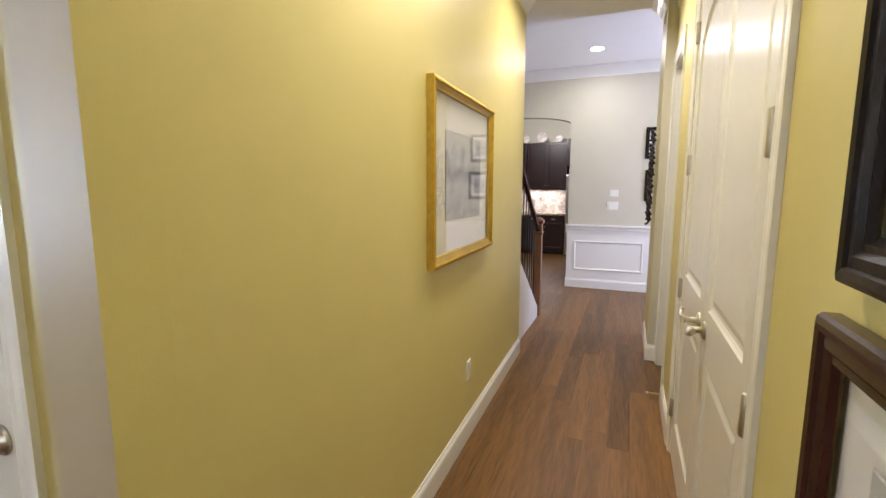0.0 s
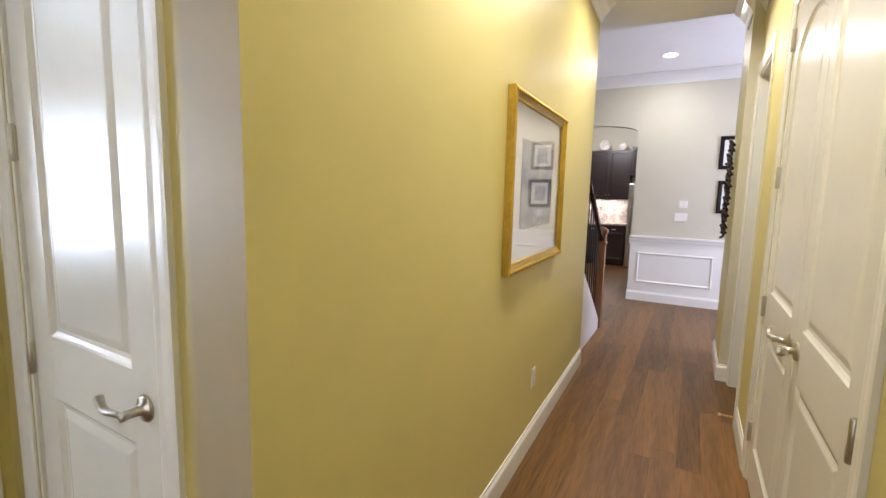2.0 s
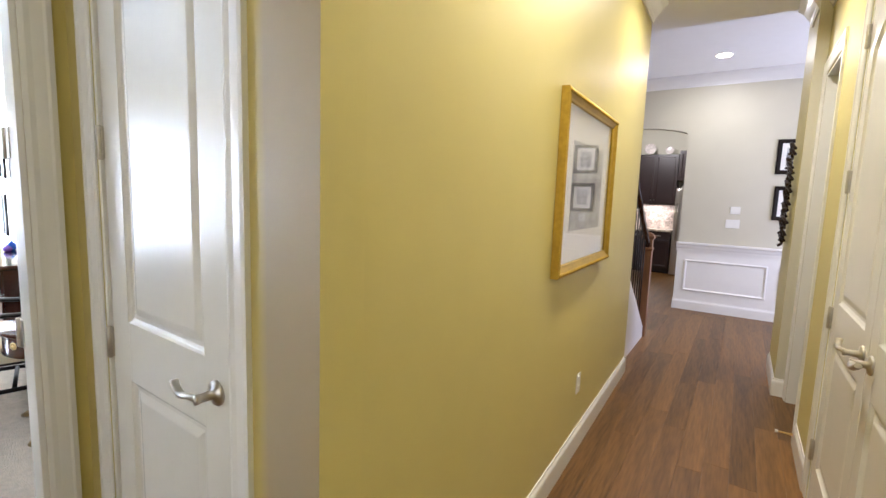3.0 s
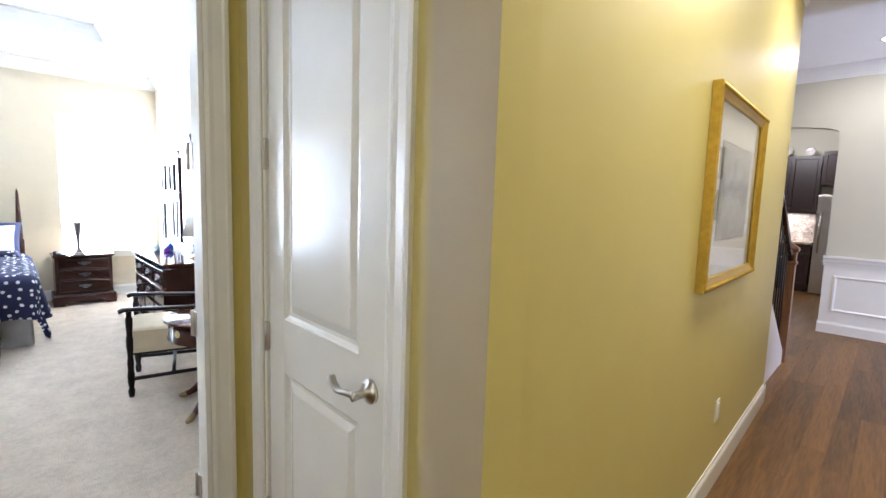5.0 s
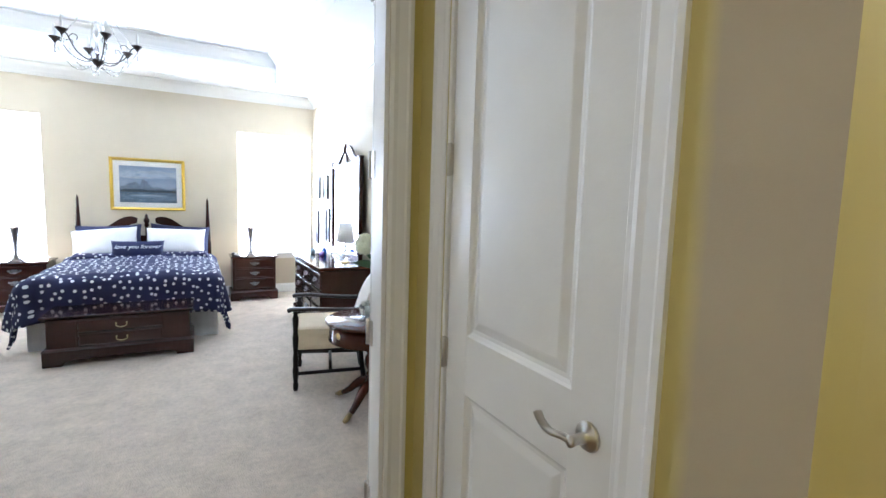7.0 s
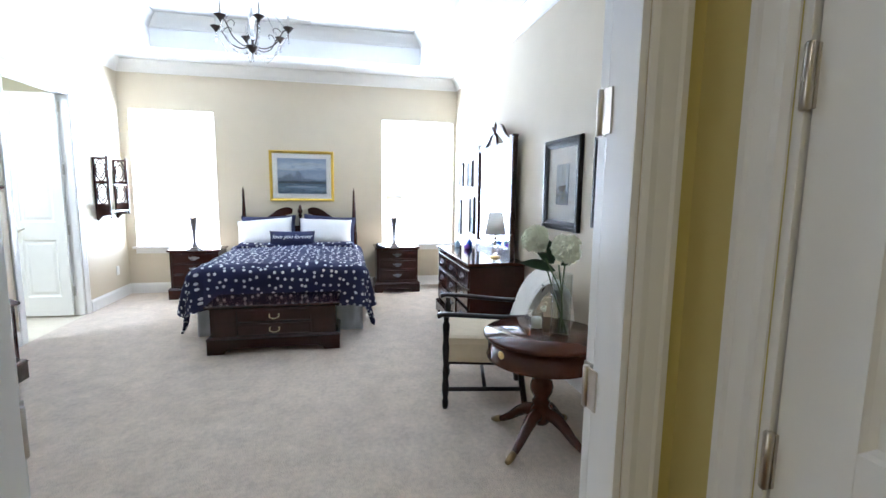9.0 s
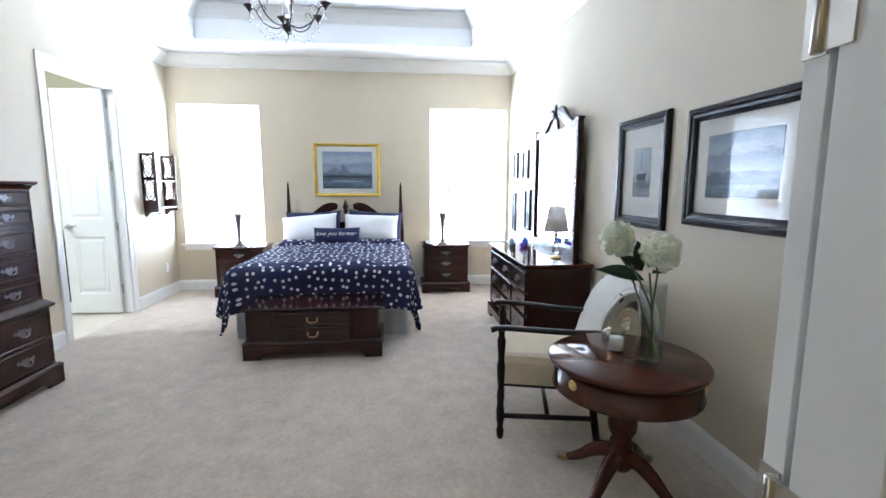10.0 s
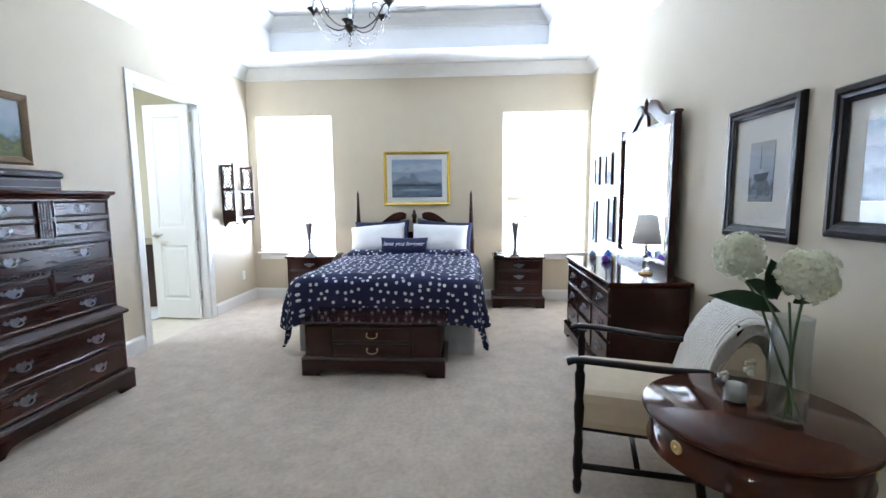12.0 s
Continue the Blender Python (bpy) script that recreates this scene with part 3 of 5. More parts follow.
for u, z, w, h in ((0.625, 1.415, 0.115, 0.10), (0.61, 1.235, 0.16, 0.115), (1.19, 1.22, 0.10, 0.115)):
    t = thing("switch_plate", HALL @ pose(u, 6.57, z), "white plastic wall switch plate", "switch", "switches")
    part("plate", box(B(), -w / 2, -0.008, -h / 2, w / 2, 0, h / 2, 0.003), M["plastic"], t)
    for k in (-0.25, 0.25):
        part("rocker", box(B(), k * w - 0.012, -0.012, -0.03, k * w + 0.012, -0.007, 0.03, 0.002), M["plastic"], t)


def can_light(m):
    t = thing("recessed_light", m, "lit recessed ceiling light with white trim", "ceiling light")
    part("trim_ring", lathe(B(), [(0.075, 0.002), (0.095, -0.001), (0.095, -0.006), (0.075, -0.004)], 32), M["white"], t)
    part("lens", lathe(B(), [(0.0, -0.002), (0.074, -0.002), (0.074, -0.0065), (0.0, -0.0075)], 32), GLOW, t)


GLOW = bpy.data.materials.new("lit_lens")
GLOW.use_nodes = True
GLOW.node_tree.nodes["Principled BSDF"].inputs["Emission Color"].default_value = (1.0, 0.9, 0.75, 1)
GLOW.node_tree.nodes["Principled BSDF"].inputs["Emission Strength"].default_value = 30.0
can_light(HALL @ pose(0.366, 5.72, 3.20))


# ---- pictures ----
def art(name, kind):
    """A painted or printed sheet: sky over water with a soft skyline, or a grey study."""
    m = bpy.data.materials.new(name)
    m.use_nodes = True
    n, l = m.node_tree.nodes, m.node_tree.links
    b = n["Principled BSDF"]
    b.inputs["Roughness"].default_value = 0.7
    tc, sep, noi, ad, rp = n.new("ShaderNodeTexCoord"), n.new("ShaderNodeSeparateXYZ"), n.new("ShaderNodeTexNoise"), n.new("ShaderNodeMath"), n.new("ShaderNodeValToRGB")
    mp = n.new("ShaderNodeMapping")
    mp.inputs["Scale"].default_value = (1, 1, 2.4) if kind == "sea" else (1, 1, 1)
    l.new(tc.outputs["Generated"], mp.inputs[0])
    l.new(mp.outputs[0], noi.inputs["Vector"])
    l.new(tc.outputs["Generated"], sep.inputs[0])
    noi.inputs["Scale"].default_value, noi.inputs["Detail"].default_value = (5.0 if kind == "sea" else 4.0), 8
    ad.operation = "MULTIPLY_ADD"
    ad.inputs[1].default_value = 0.5 if kind == "sea" else 0.9
    l.new(noi.outputs["Fac"], ad.inputs[0])
    l.new(sep.outputs[2], ad.inputs[2])
    stops = {"sea": [(0.22, (0.05, 0.09, 0.13)), (0.42, (0.17, 0.24, 0.31)), (0.52, (0.08, 0.13, 0.18)), (0.60, (0.13, 0.18, 0.24)), (0.68, (0.32, 0.38, 0.46)), (0.9, (0.22, 0.29, 0.39)), (1.0, (0.43, 0.48, 0.55)), (1.2, (0.24, 0.31, 0.42))],
             "grey": [(0.3, (0.55, 0.53, 0.50)), (0.55, (0.30, 0.29, 0.28)), (0.75, (0.42, 0.42, 0.42)), (1.0, (0.18, 0.18, 0.19)), (1.3, (0.50, 0.50, 0.49))],
             "boat": [(0.25, (0.10, 0.13, 0.16)), (0.55, (0.20, 0.24, 0.28)), (0.72, (0.08, 0.09, 0.10)), (0.85, (0.34, 0.38, 0.42)), (1.2, (0.42, 0.45, 0.48))],
             "land": [(0.3, (0.06, 0.11, 0.03)), (0.6, (0.20, 0.20, 0.08)), (0.75, (0.10, 0.12, 0.05)), (0.9, (0.30, 0.38, 0.44)), (1.3, (0.45, 0.50, 0.55))]}[kind]
    l.new(ad.outputs[0], rp.inputs[0])
    sc = n.new("ShaderNodeMath")
    sc.operation = "DIVIDE"
    sc.inputs[1].default_value = 1.5
    l.new(ad.outputs[0], sc.inputs[0])
    l.new(sc.outputs[0], rp.inputs[0])
    el = rp.color_ramp.elements
    el[0].position, el[0].color = stops[0][0] / 1.5, (*stops[0][1], 1)
    el[1].position, el[1].color = stops[-1][0] / 1.5, (*stops[-1][1], 1)
    for p, c in stops[1:-1]:
        e = el.new(p / 1.5)
        e.color = (*c, 1)
    l.new(rp.outputs[0], b.inputs["Base Color"])
    return m


ART = {k: art(k + "_picture", k) for k in ("sea", "grey", "boat", "land")}


def picture(m, w, h, label, frame_mat, prof, sheet, border, glazed=True, beads=0, group="", shapes=()):
    """A framed picture on a wall. Local x along the wall from 0 to w, z from 0 to h, y 0 at the wall, out to -y. prof: (inset, out)."""
    t = thing("framed_picture", m, label, "picture", group)
    loops = [(i, i, w - i, h - i, -d) for i, d in prof]
    part("frame", rings(B(), [(0, 0, w, h, -0.001), *loops], close=False), frame_mat, t)
    i = prof[-1][0]
    d = prof[-1][1]
    part("mat_board", rings(B(), [(i - 0.004, i - 0.004, w - i + 0.004, h - i + 0.004, -d + 0.008), (i + border - 0.003, i + border - 0.003, w - i - border + 0.003, h - i - border + 0.003, -d + 0.008), (i + border, i + border, w - i - border, h - i - border, -d + 0.0105)]), M["paper"], t)
    part("print", box(B(), i + border + 0.001, -d + 0.0055, i + border + 0.001, w - i - border - 0.001, -d + 0.0095, h - i - border - 0.001), ART[sheet], t)
    x0, z0, pw, ph = i + border, i + border, w - 2 * (i + border), h - 2 * (i + border)
    for k, (nm, paint, outline) in enumerate(shapes):
        part(nm, prism(B(), [(x0 + a * pw, z0 + b * ph) for a, b in outline], -0.0006, pose(0, -d + 0.0052 - 0.0007 * k, 0)), paint, t)
    if glazed:
        g = part("glazing", box(B(), i - 0.003, -d + 0.001, i - 0.003, w - i + 0.003, -d + 0.003, h - i + 0.003), M["glass"], t)
        g.visible_shadow = False
    if beads:
        n = int(w / beads)
        for z in (prof[1][0] + 0.004, h - prof[1][0] - 0.006):
            bm = B()
            for k in range(n):
                lathe(bm, [(0.0, 0), (0.011, 0.001), (0.009, 0.005), (0.0, 0.008)], 7, pose((k + 0.5) * w / n, -prof[1][1] + 0.002, z, 90))
            part("carved_beading", bm, frame_mat, t)
    return t


PAINT = {k: mat(k + "_wash", c, 0.75, scale=40, vary=0.25) for k, c in {"far_shore": (0.16, 0.20, 0.25), "dark_shore": (0.045, 0.065, 0.08), "pale_water": (0.30, 0.36, 0.41), "cloud": (0.38, 0.42, 0.47), "hull": (0.035, 0.038, 0.042), "sail": (0.40, 0.42, 0.44), "ripple": (0.11, 0.13, 0.15)}.items()}
rnd = random.Random(21)


def ridge(x0, x1, z0, lift, n, peaks=()):
    """A shore with an uneven top, taller at the peaks (place, height, width)."""
    xs = [x0 + (x1 - x0) * k / n for k in range(n + 1)]
    top = [(x, z0 + lift * (0.4 + 0.6 * rnd.random()) + sum(h * max(0.0, 1 - abs(x - p) / q) for p, h, q in peaks)) for x in xs]
    return [(x1, z0 - 0.03), *top[::-1], (x0, z0 - 0.03)]


def band(x0, x1, z, thick, n=12):
    xs = [x0 + (x1 - x0) * k / n for k in range(n + 1)]
    bow = [math.sin(math.pi * k / n) ** 0.6 for k in range(n + 1)]
    return [*[(x, z + thick * b * (0.6 + 0.4 * rnd.random())) for x, b in zip(xs, bow)], *[(x, z - thick * b * (0.4 + 0.4 * rnd.random()) - 0.002) for x, b in zip(xs[::-1], bow[::-1])]]


SEASCAPE = [("cloud_bank", PAINT["cloud"], band(0.30, 0.97, 0.83, 0.07)), ("cloud_bank", PAINT["cloud"], band(0.05, 0.55, 0.68, 0.035)),
            ("far_shore", PAINT["far_shore"], ridge(0.01, 0.72, 0.40, 0.05, 26, ((0.26, 0.16, 0.09), (0.40, 0.22, 0.07), (0.47, 0.15, 0.08), (0.16, 0.08, 0.1)))),
            ("near_shore", PAINT["dark_shore"], ridge(0.01, 0.99, 0.32, 0.055, 30)), ("water_gleam", PAINT["pale_water"], band(0.15, 0.85, 0.20, 0.03))]
BOAT = [("water_gleam", PAINT["ripple"], band(0.05, 0.95, 0.22, 0.03)), ("hull", PAINT["hull"], [(0.20, 0.46), (0.84, 0.49), (0.76, 0.38), (0.62, 0.345), (0.36, 0.345), (0.25, 0.39)]),
        ("cabin", PAINT["sail"], [(0.40, 0.47), (0.66, 0.48), (0.62, 0.56), (0.44, 0.555)]), ("mast", PAINT["hull"], [(0.49, 0.55), (0.515, 0.55), (0.51, 0.93), (0.495, 0.93)]),
        ("water_shadow", PAINT["ripple"], band(0.24, 0.80, 0.31, 0.022))]
GOLDP = [(0.0, 0.036), (0.012, 0.042), (0.026, 0.034), (0.040, 0.026), (0.05, 0.024), (0.055, 0.018)]
picture(HALL_L @ pose(0.001, 1.355, 1.122, 0, 0, 90), 0.99, 0.84, "large gold-framed print with a wide white mat", M["gold"], GOLDP, "grey", 0.15, beads=0.028)
BLACKP = [(0.0, 0.022), (0.004, 0.029), (0.012, 0.033), (0.022, 0.031), (0.025, 0.026), (0.040, 0.028), (0.048, 0.022), (0.056, 0.024), (0.060, 0.016), (0.066, 0.014)]
for z, h, w, v in ((1.365, 0.62, 0.55, 0.275), (0.66, 0.655, 0.56, 0.32)):
    picture(HALL @ pose(HR - 0.001, v, z, 0, 0, -90), w, h, "black-framed picture on the yellow hall wall", M["black"] if z > 1 else M["cherry"], BLACKP, "grey", 0.08, group="hall pictures")
for u, z in ((1.0, 1.89), (1.02, 1.31)):
    picture(HALL @ pose(u, 6.568, z), 0.36, 0.43, "small dark-framed picture on the far wall", M["black"], [(0, 0.02), (0.02, 0.024), (0.05, 0.016)], "grey", 0.05, glazed=False, group="far pictures")
picture(pose(XB + 0.001, -1.70, 1.262, 0, 0, 90), 0.875, 0.705, "gold-framed seascape with a white mat above the bed", M["gold"], [(0, 0.022), (0.012, 0.03), (0.03, 0.022), (0.04, 0.016)], "sea", 0.065, shapes=SEASCAPE)
BEDP = [(0.0, 0.022), (0.008, 0.034), (0.028, 0.036), (0.036, 0.028), (0.05, 0.026), (0.056, 0.02), (0.07, 0.014)]
picture(pose(-6.585, YR - 0.001, 1.135), 0.59, 0.70, "black-framed boat print with a white mat", M["black"], BEDP, "boat", 0.125, group="bedroom wall pictures", shapes=BOAT)
picture(pose(-5.815, YR - 0.001, 1.19), 0.755, 0.605, "wide black-framed seascape print behind glass", M["black"], BEDP, "sea", 0.08, group="bedroom wall pictures")
for x, z, w, h in ((-9.30, 1.50, 0.2, 0.33), (-8.82, 1.49, 0.24, 0.34), (-9.38, 0.81, 0.14, 0.50), (-8.70, 0.88, 0.22, 0.48)):
    picture(pose(x - w, YR - 0.001, z), w, h, "small dark-framed photograph on the bedroom wall", M["black"], [(0, 0.022), (0.012, 0.026), (0.03, 0.016)], "boat", 0.002, glazed=False, group="small frames")
picture(pose(-6.09, YL + 0.001, 1.60, 0, 0, 180), 0.65, 0.46, "dull gilt-framed landscape painting above the tall chest", M["oldgilt"], [(0, 0.03), (0.015, 0.04), (0.035, 0.03), (0.05, 0.02)], "land", 0.0005, glazed=False)


# ---- case furniture ----
def bail_pull(parent, x, y, z, metal, s=1.0, plate=True):
    """A batwing plate with a hanging bail, on the face y looking to -y."""
    o = [(-0.066, 0.002), (-0.056, 0.020), (-0.044, 0.008), (-0.030, 0.010), (-0.018, 0.024), (0, 0.016), (0.018, 0.024), (0.030, 0.010), (0.044, 0.008), (0.056, 0.020), (0.066, 0.002), (0.046, -0.008), (0.026, -0.004), (0.014, -0.018), (0, -0.030), (-0.014, -0.018), (-0.026, -0.004), (-0.046, -0.008)]
    bm = prism(B(), [(x + a * s, z + b * s) for a, b in o], -0.004, pose(0, y, 0)) if plate else B()
    tube(bm, curve([(x - 0.034 * s, y - 0.006, z + 0.004), (x - 0.032 * s, y - 0.018, z - 0.014 * s), (x, y - 0.022, z - 0.024 * s), (x + 0.032 * s, y - 0.018, z - 0.014 * s), (x + 0.034 * s, y - 0.006, z + 0.004)], 4), 0.0036 * s, 6)
    for k in (-1, 1):
        lathe(bm, [(0.0, 0), (0.007, 0), (0.008, 0.008), (0.0, 0.012)], 8, pose(x + k * 0.034 * s, y - 0.003, z + 0.006, 90))
    return part("pull", bm, metal, parent, "ornate bail pull")


def drawer(parent, x0, x1, z0, z1, y, wood, pulls, metal, s=1.0, plate=True):
    bm = rings(B(), [(x0, z0, x1, z1, y + 0.004), (x0, z0, x1, z1, y - 0.010), (x0 + 0.006, z0 + 0.006, x1 - 0.006, z1 - 0.006, y - 0.014), (x0 + 0.016, z0 + 0.016, x1 - 0.016, z1 - 0.016, y - 0.010)])
    d = part("drawer", bm, wood, parent)
    for px in pulls:
        bail_pull(d, px, y - 0.010, (z0 + z1) / 2 + 0.004, metal, s, plate)
    return d


def bracket_base(parent, x0, x1, y0, y1, h, wood):
    """A plinth with ogee bracket feet."""
    bm = B()
    w = x1 - x0
    f = min(0.17, w * 0.22)
    front = [(x0, 0), (x0 + f * 0.8, 0), (x0 + f * 0.86, h * 0.22), (x0 + f * 1.05, h * 0.36), (x0 + f * 1.3, h * 0.42), (x1 - f * 1.3, h * 0.42), (x1 - f * 1.05, h * 0.36), (x1 - f * 0.86, h * 0.22), (x1 - f * 0.8, 0), (x1, 0), (x1, h), (x0, h)]
    prism(bm, front, 0.025, pose(0, y0, 0), 0.003)
    for x in (x0, x1 - 0.025):
        box(bm, x, y0 + 0.025, 0, x + 0.025, y0 + 0.15, h, 0.003)
        box(bm, x, y0 + 0.15, h * 0.42, x + 0.025, y1 - 0.12, h)
        box(bm, x, y1 - 0.12, 0, x + 0.025, y1, h, 0.003)
    box(bm, x0 + 0.025, y1 - 0.02, h * 0.4, x1 - 0.025, y1, h)
    part("bracket_base", bm, wood, parent)
    part("base_moulding", rings_xy(B(), x0, y0, x1, y1, [(0.0, h - 0.001), (-0.004, h + 0.004), (0.004, h + 0.016), (0.016, h + 0.026)]), wood, parent)


def rings_xy(bm, x0, y0, x1, y1, prof, m=None):
    """Rectangles in plan (inset, z), joined and closed above and below."""
    vs = [[bm.verts.new(ident(m) @ Vector(p)) for p in ((x0 + i, y0 + i, z), (x1 - i, y0 + i, z), (x1 - i, y1 - i, z), (x0 + i, y1 - i, z))] for i, z in prof]
    bm.faces.new(vs[0])
    for a, b in zip(vs, vs[1:]):
        for k in range(4):
            bm.faces.new((a[k], a[(k + 1) % 4], b[(k + 1) % 4], b[k]))
    bm.faces.new(vs[-1])
    return bm


def nightstand(m):
    t = thing("nightstand", m, "dark cherry three-drawer nightstand beside the bed", "nightstand", "nightstands")
    w, d, h = 0.29, 0.42, 0.64
    bracket_base(t, -w - 0.03, w + 0.03, -0.02, d, 0.12, M["cherry"])
    part("body", box(B(), -w, 0, 0.12, w, d, h - 0.03, 0.003), M["cherry"], t)
    part("top", rings_xy(B(), -w - 0.025, -0.025, w + 0.025, d + 0.003, [(0.016, h - 0.03), (0.004, h - 0.02), (0.0, h - 0.014), (0.0, h - 0.006), (0.005, h)]), M["cherry_top"], t)
    for z0, z1 in ((0.165, 0.315), (0.325, 0.455), (0.465, 0.595)):
        drawer(t, -w + 0.025, w - 0.025, z0, z1, 0, M["cherry"], (0.0,), M["pewter"])
    return t


nightstand(pose(-9.345, 0.035, 0, 0, 0, 90))
nightstand(pose(-9.345, -2.58, 0, 0, 0, 90))


def candlestick(m):
    t = thing("bedside_lamp", m, "slim dark bronze lamp with a lit white shade", "lamp", "bedside lamps")
    part("foot", rings_xy(B(), -0.055, -0.055, 0.055, 0.055, [(0, 0), (0, 0.018), (0.012, 0.024), (0.014, 0.036), (0.03, 0.045)]), M["lampmetal"], t)
    part("column", lathe(B(), [(0.022, 0.045), (0.024, 0.055), (0.015, 0.075), (0.012, 0.12), (0.013, 0.17), (0.018, 0.22), (0.027, 0.29), (0.034, 0.34), (0.036, 0.365), (0.033, 0.375), (0.010, 0.38), (0.007, 0.40), (0.009, 0.42), (0.003, 0.44)], 20), M["lampmetal"], t)
    part("harp", tube(B(), [(0, 0, 0.38), (0, 0, 0.65)], 0.004, 6), M["brass"], t)
    bm = B()
    rs = [[bm.verts.new((r * math.cos(a * math.pi / 16), r * math.sin(a * math.pi / 16), z)) for a in range(32)] for r, z in ((0.13, 0.43), (0.09, 0.64), (0.088, 0.64), (0.128, 0.43))]
    for a, b in zip(rs, [*rs[1:], rs[0]]):
        for k in range(32):
            bm.faces.new((a[k], a[(k + 1) % 32], b[(k + 1) % 32], b[k])).smooth = True
    part("shade", bm, LIT_SHADE, t, "glowing white fabric shade")
    d = bpy.data.lights.new("bulb", "POINT")
    d.energy, d.color, d.shadow_soft_size = 12, (1.0, 0.88, 0.70), 0.03
    ob = new("bedside_bulb_light", d)
    ob.matrix_world = m @ pose(0.03, 0, 0.5)
    tagged(ob, kind="structure")
    return t


LIT_SHADE = see_light(mat("lit_shade", (0.80, 0.77, 0.70), 0.9, scale=40, vary=0.04), 0.5, (0.85, 0.81, 0.72))
candlestick(pose(-9.26, -0.02, 0.64) @ Matrix.Scale(1.13, 4))
candlestick(pose(-9.26, -2.54, 0.64) @ Matrix.Scale(1.13, 4))
t = thing("telephone", pose(-9.28, -0.20, 0.64, 0, 0, 80), "small black desk telephone on the nightstand", "telephone")
part("body", prism(B(), [(-0.06, 0), (0.06, 0), (0.06, 0.02), (-0.06, 0.045)], 0.12, pose(0, -0.06, 0), 0.004), M["iron"], t)
part("handset", box(B(), -0.065, -0.055, 0.04, -0.025, 0.055, 0.065, 0.01), M["iron"], t)

# tall chest of drawers
CH = thing("chest_of_drawers", pose(-6.32, -3.03, 0, 0, 0, 180), "tall dark cherry chest of drawers with pewter pulls", "chest of drawers")
W, D = 0.49, 0.485
bracket_base(CH, -W - 0.05, W + 0.05, -0.03, D, 0.125, M["cherry"])
part("lower_case", box(B(), -W - 0.02, 0.0, 0.125, W + 0.02, D, 0.555, 0.003), M["cherry"], CH)
part("waist_moulding", rings_xy(B(), -W - 0.02, 0.0, W + 0.02, D, [(0, 0.55), (-0.022, 0.562), (-0.026, 0.578), (-0.012, 0.592), (0.012, 0.612), (0.02, 0.62)]), M["cherry"], CH)
part("upper_case", box(B(), -W, 0.02, 0.615, W, D, 1.385, 0.003), M["cherry"], CH)
part("cornice", rings_xy(B(), -W, 0.02, W, D, [(0, 1.37), (-0.006, 1.378), (-0.010, 1.392), (-0.030, 1.404), (-0.032, 1.418), (-0.026, 1.424)]), M["cherry_top"], CH)
P = M["pewter"]
for z0, z1 in ((1.262, 1.362), (1.14, 1.24)):
    for s in (-1, 1):
        a, b = sorted((s * 0.055, s * 0.465))
        drawer(CH, a, b, z0, z1, 0.02, M["cherry"], ((a + b) / 2,), P)
bm = B()
for k in range(-2, 3):
    box(bm, k * 0.018 - 0.006, 0.006, 1.14, k * 0.018 + 0.006, 0.022, 1.362, 0.002)
part("fluted_pilaster", bm, M["cherry"], CH)
drawer(CH, -0.465, 0.465, 0.955, 1.095, 0.02, M["cherry"], (-0.24, 0.24), P)
for s in (-1, 1):
    a, b = sorted((s * 0.01, s * 0.465))
    drawer(CH, a, b, 0.79, 0.92, 0.02, M["cherry"], ((a + b) / 2,), P)
drawer(CH, -0.465, 0.465, 0.635, 0.755, 0.02, M["cherry"], (-0.24, 0.24), P)
drawer(CH, -0.485, 0.485, 0.355, 0.535, 0.0, M["cherry"], (-0.25, 0.25), P, 1.1)
drawer(CH, -0.485, 0.485, 0.165, 0.335, 0.0, M["cherry"], (-0.25, 0.25), P, 1.1)
for z in (1.116, 0.94, 0.772):
    bm = B()
    for k in range(31):
        box(bm, -0.465 + k * 0.03, 0.008, z - 0.007, -0.447 + k * 0.03, 0.021, z + 0.007, 0.002, pose(0, 0, 0))
    part("rope_moulding", bm, M["cherry"], CH)

t = thing("jewelry_box", pose(-6.28, -3.28, 1.424, 0, 0, 178), "dark lacquered jewelry box with a silver clasp on the chest", "box")
part("case", box(B(), -0.27, -0.14, 0, 0.27, 0.14, 0.075, 0.004), M["lacquer"], t)
part("lid", rings_xy(B(), -0.28, -0.15, 0.28, 0.15, [(0.002, 0.077), (0, 0.085), (0.0, 0.105), (0.01, 0.118), (0.03, 0.124)]), M["lacquer"], t)
for z in (0.018, 0.062):
    part("trim_line", box(B(), -0.2715, -0.1415, z, 0.2715, 0.1415, z + 0.0025), M["pewter"], t)
part("clasp", lathe(B(), [(0, 0), (0.014, 0), (0.012, 0.006), (0, 0.008)], 12, pose(-0.2, -0.15, 0.078, 90)), M["pewter"], t)

# dresser with its mirror
DR = thing("dresser", pose(-7.60, 0.42, 0), "long dark cherry dresser with many drawers along the wall", "dresser")
W, D, H_ = 0.69, 0.52, 0.785
bracket_base(DR, -W - 0.03, W + 0.03, -0.03, D, 0.12, M["cherry"])
part("body", box(B(), -W, 0, 0.12, W, D, H_ - 0.04, 0.003), M["cherry"], DR)
part("top", rings_xy(B(), -W - 0.025, -0.03, W + 0.025, D + 0.01, [(0.025, H_ - 0.042), (0.008, H_ - 0.03), (0.0, H_ - 0.02), (0.0, H_ - 0.006), (0.006, H_)]), M["cherry_top"], DR)
bm = B()
for k in range(47):
    box(bm, -W + k * 0.0295, -0.012, H_ - 0.062, -W + 0.018 + k * 0.0295, 0.002, H_ - 0.044)
part("dentil_moulding", bm, M["cherry"], DR)
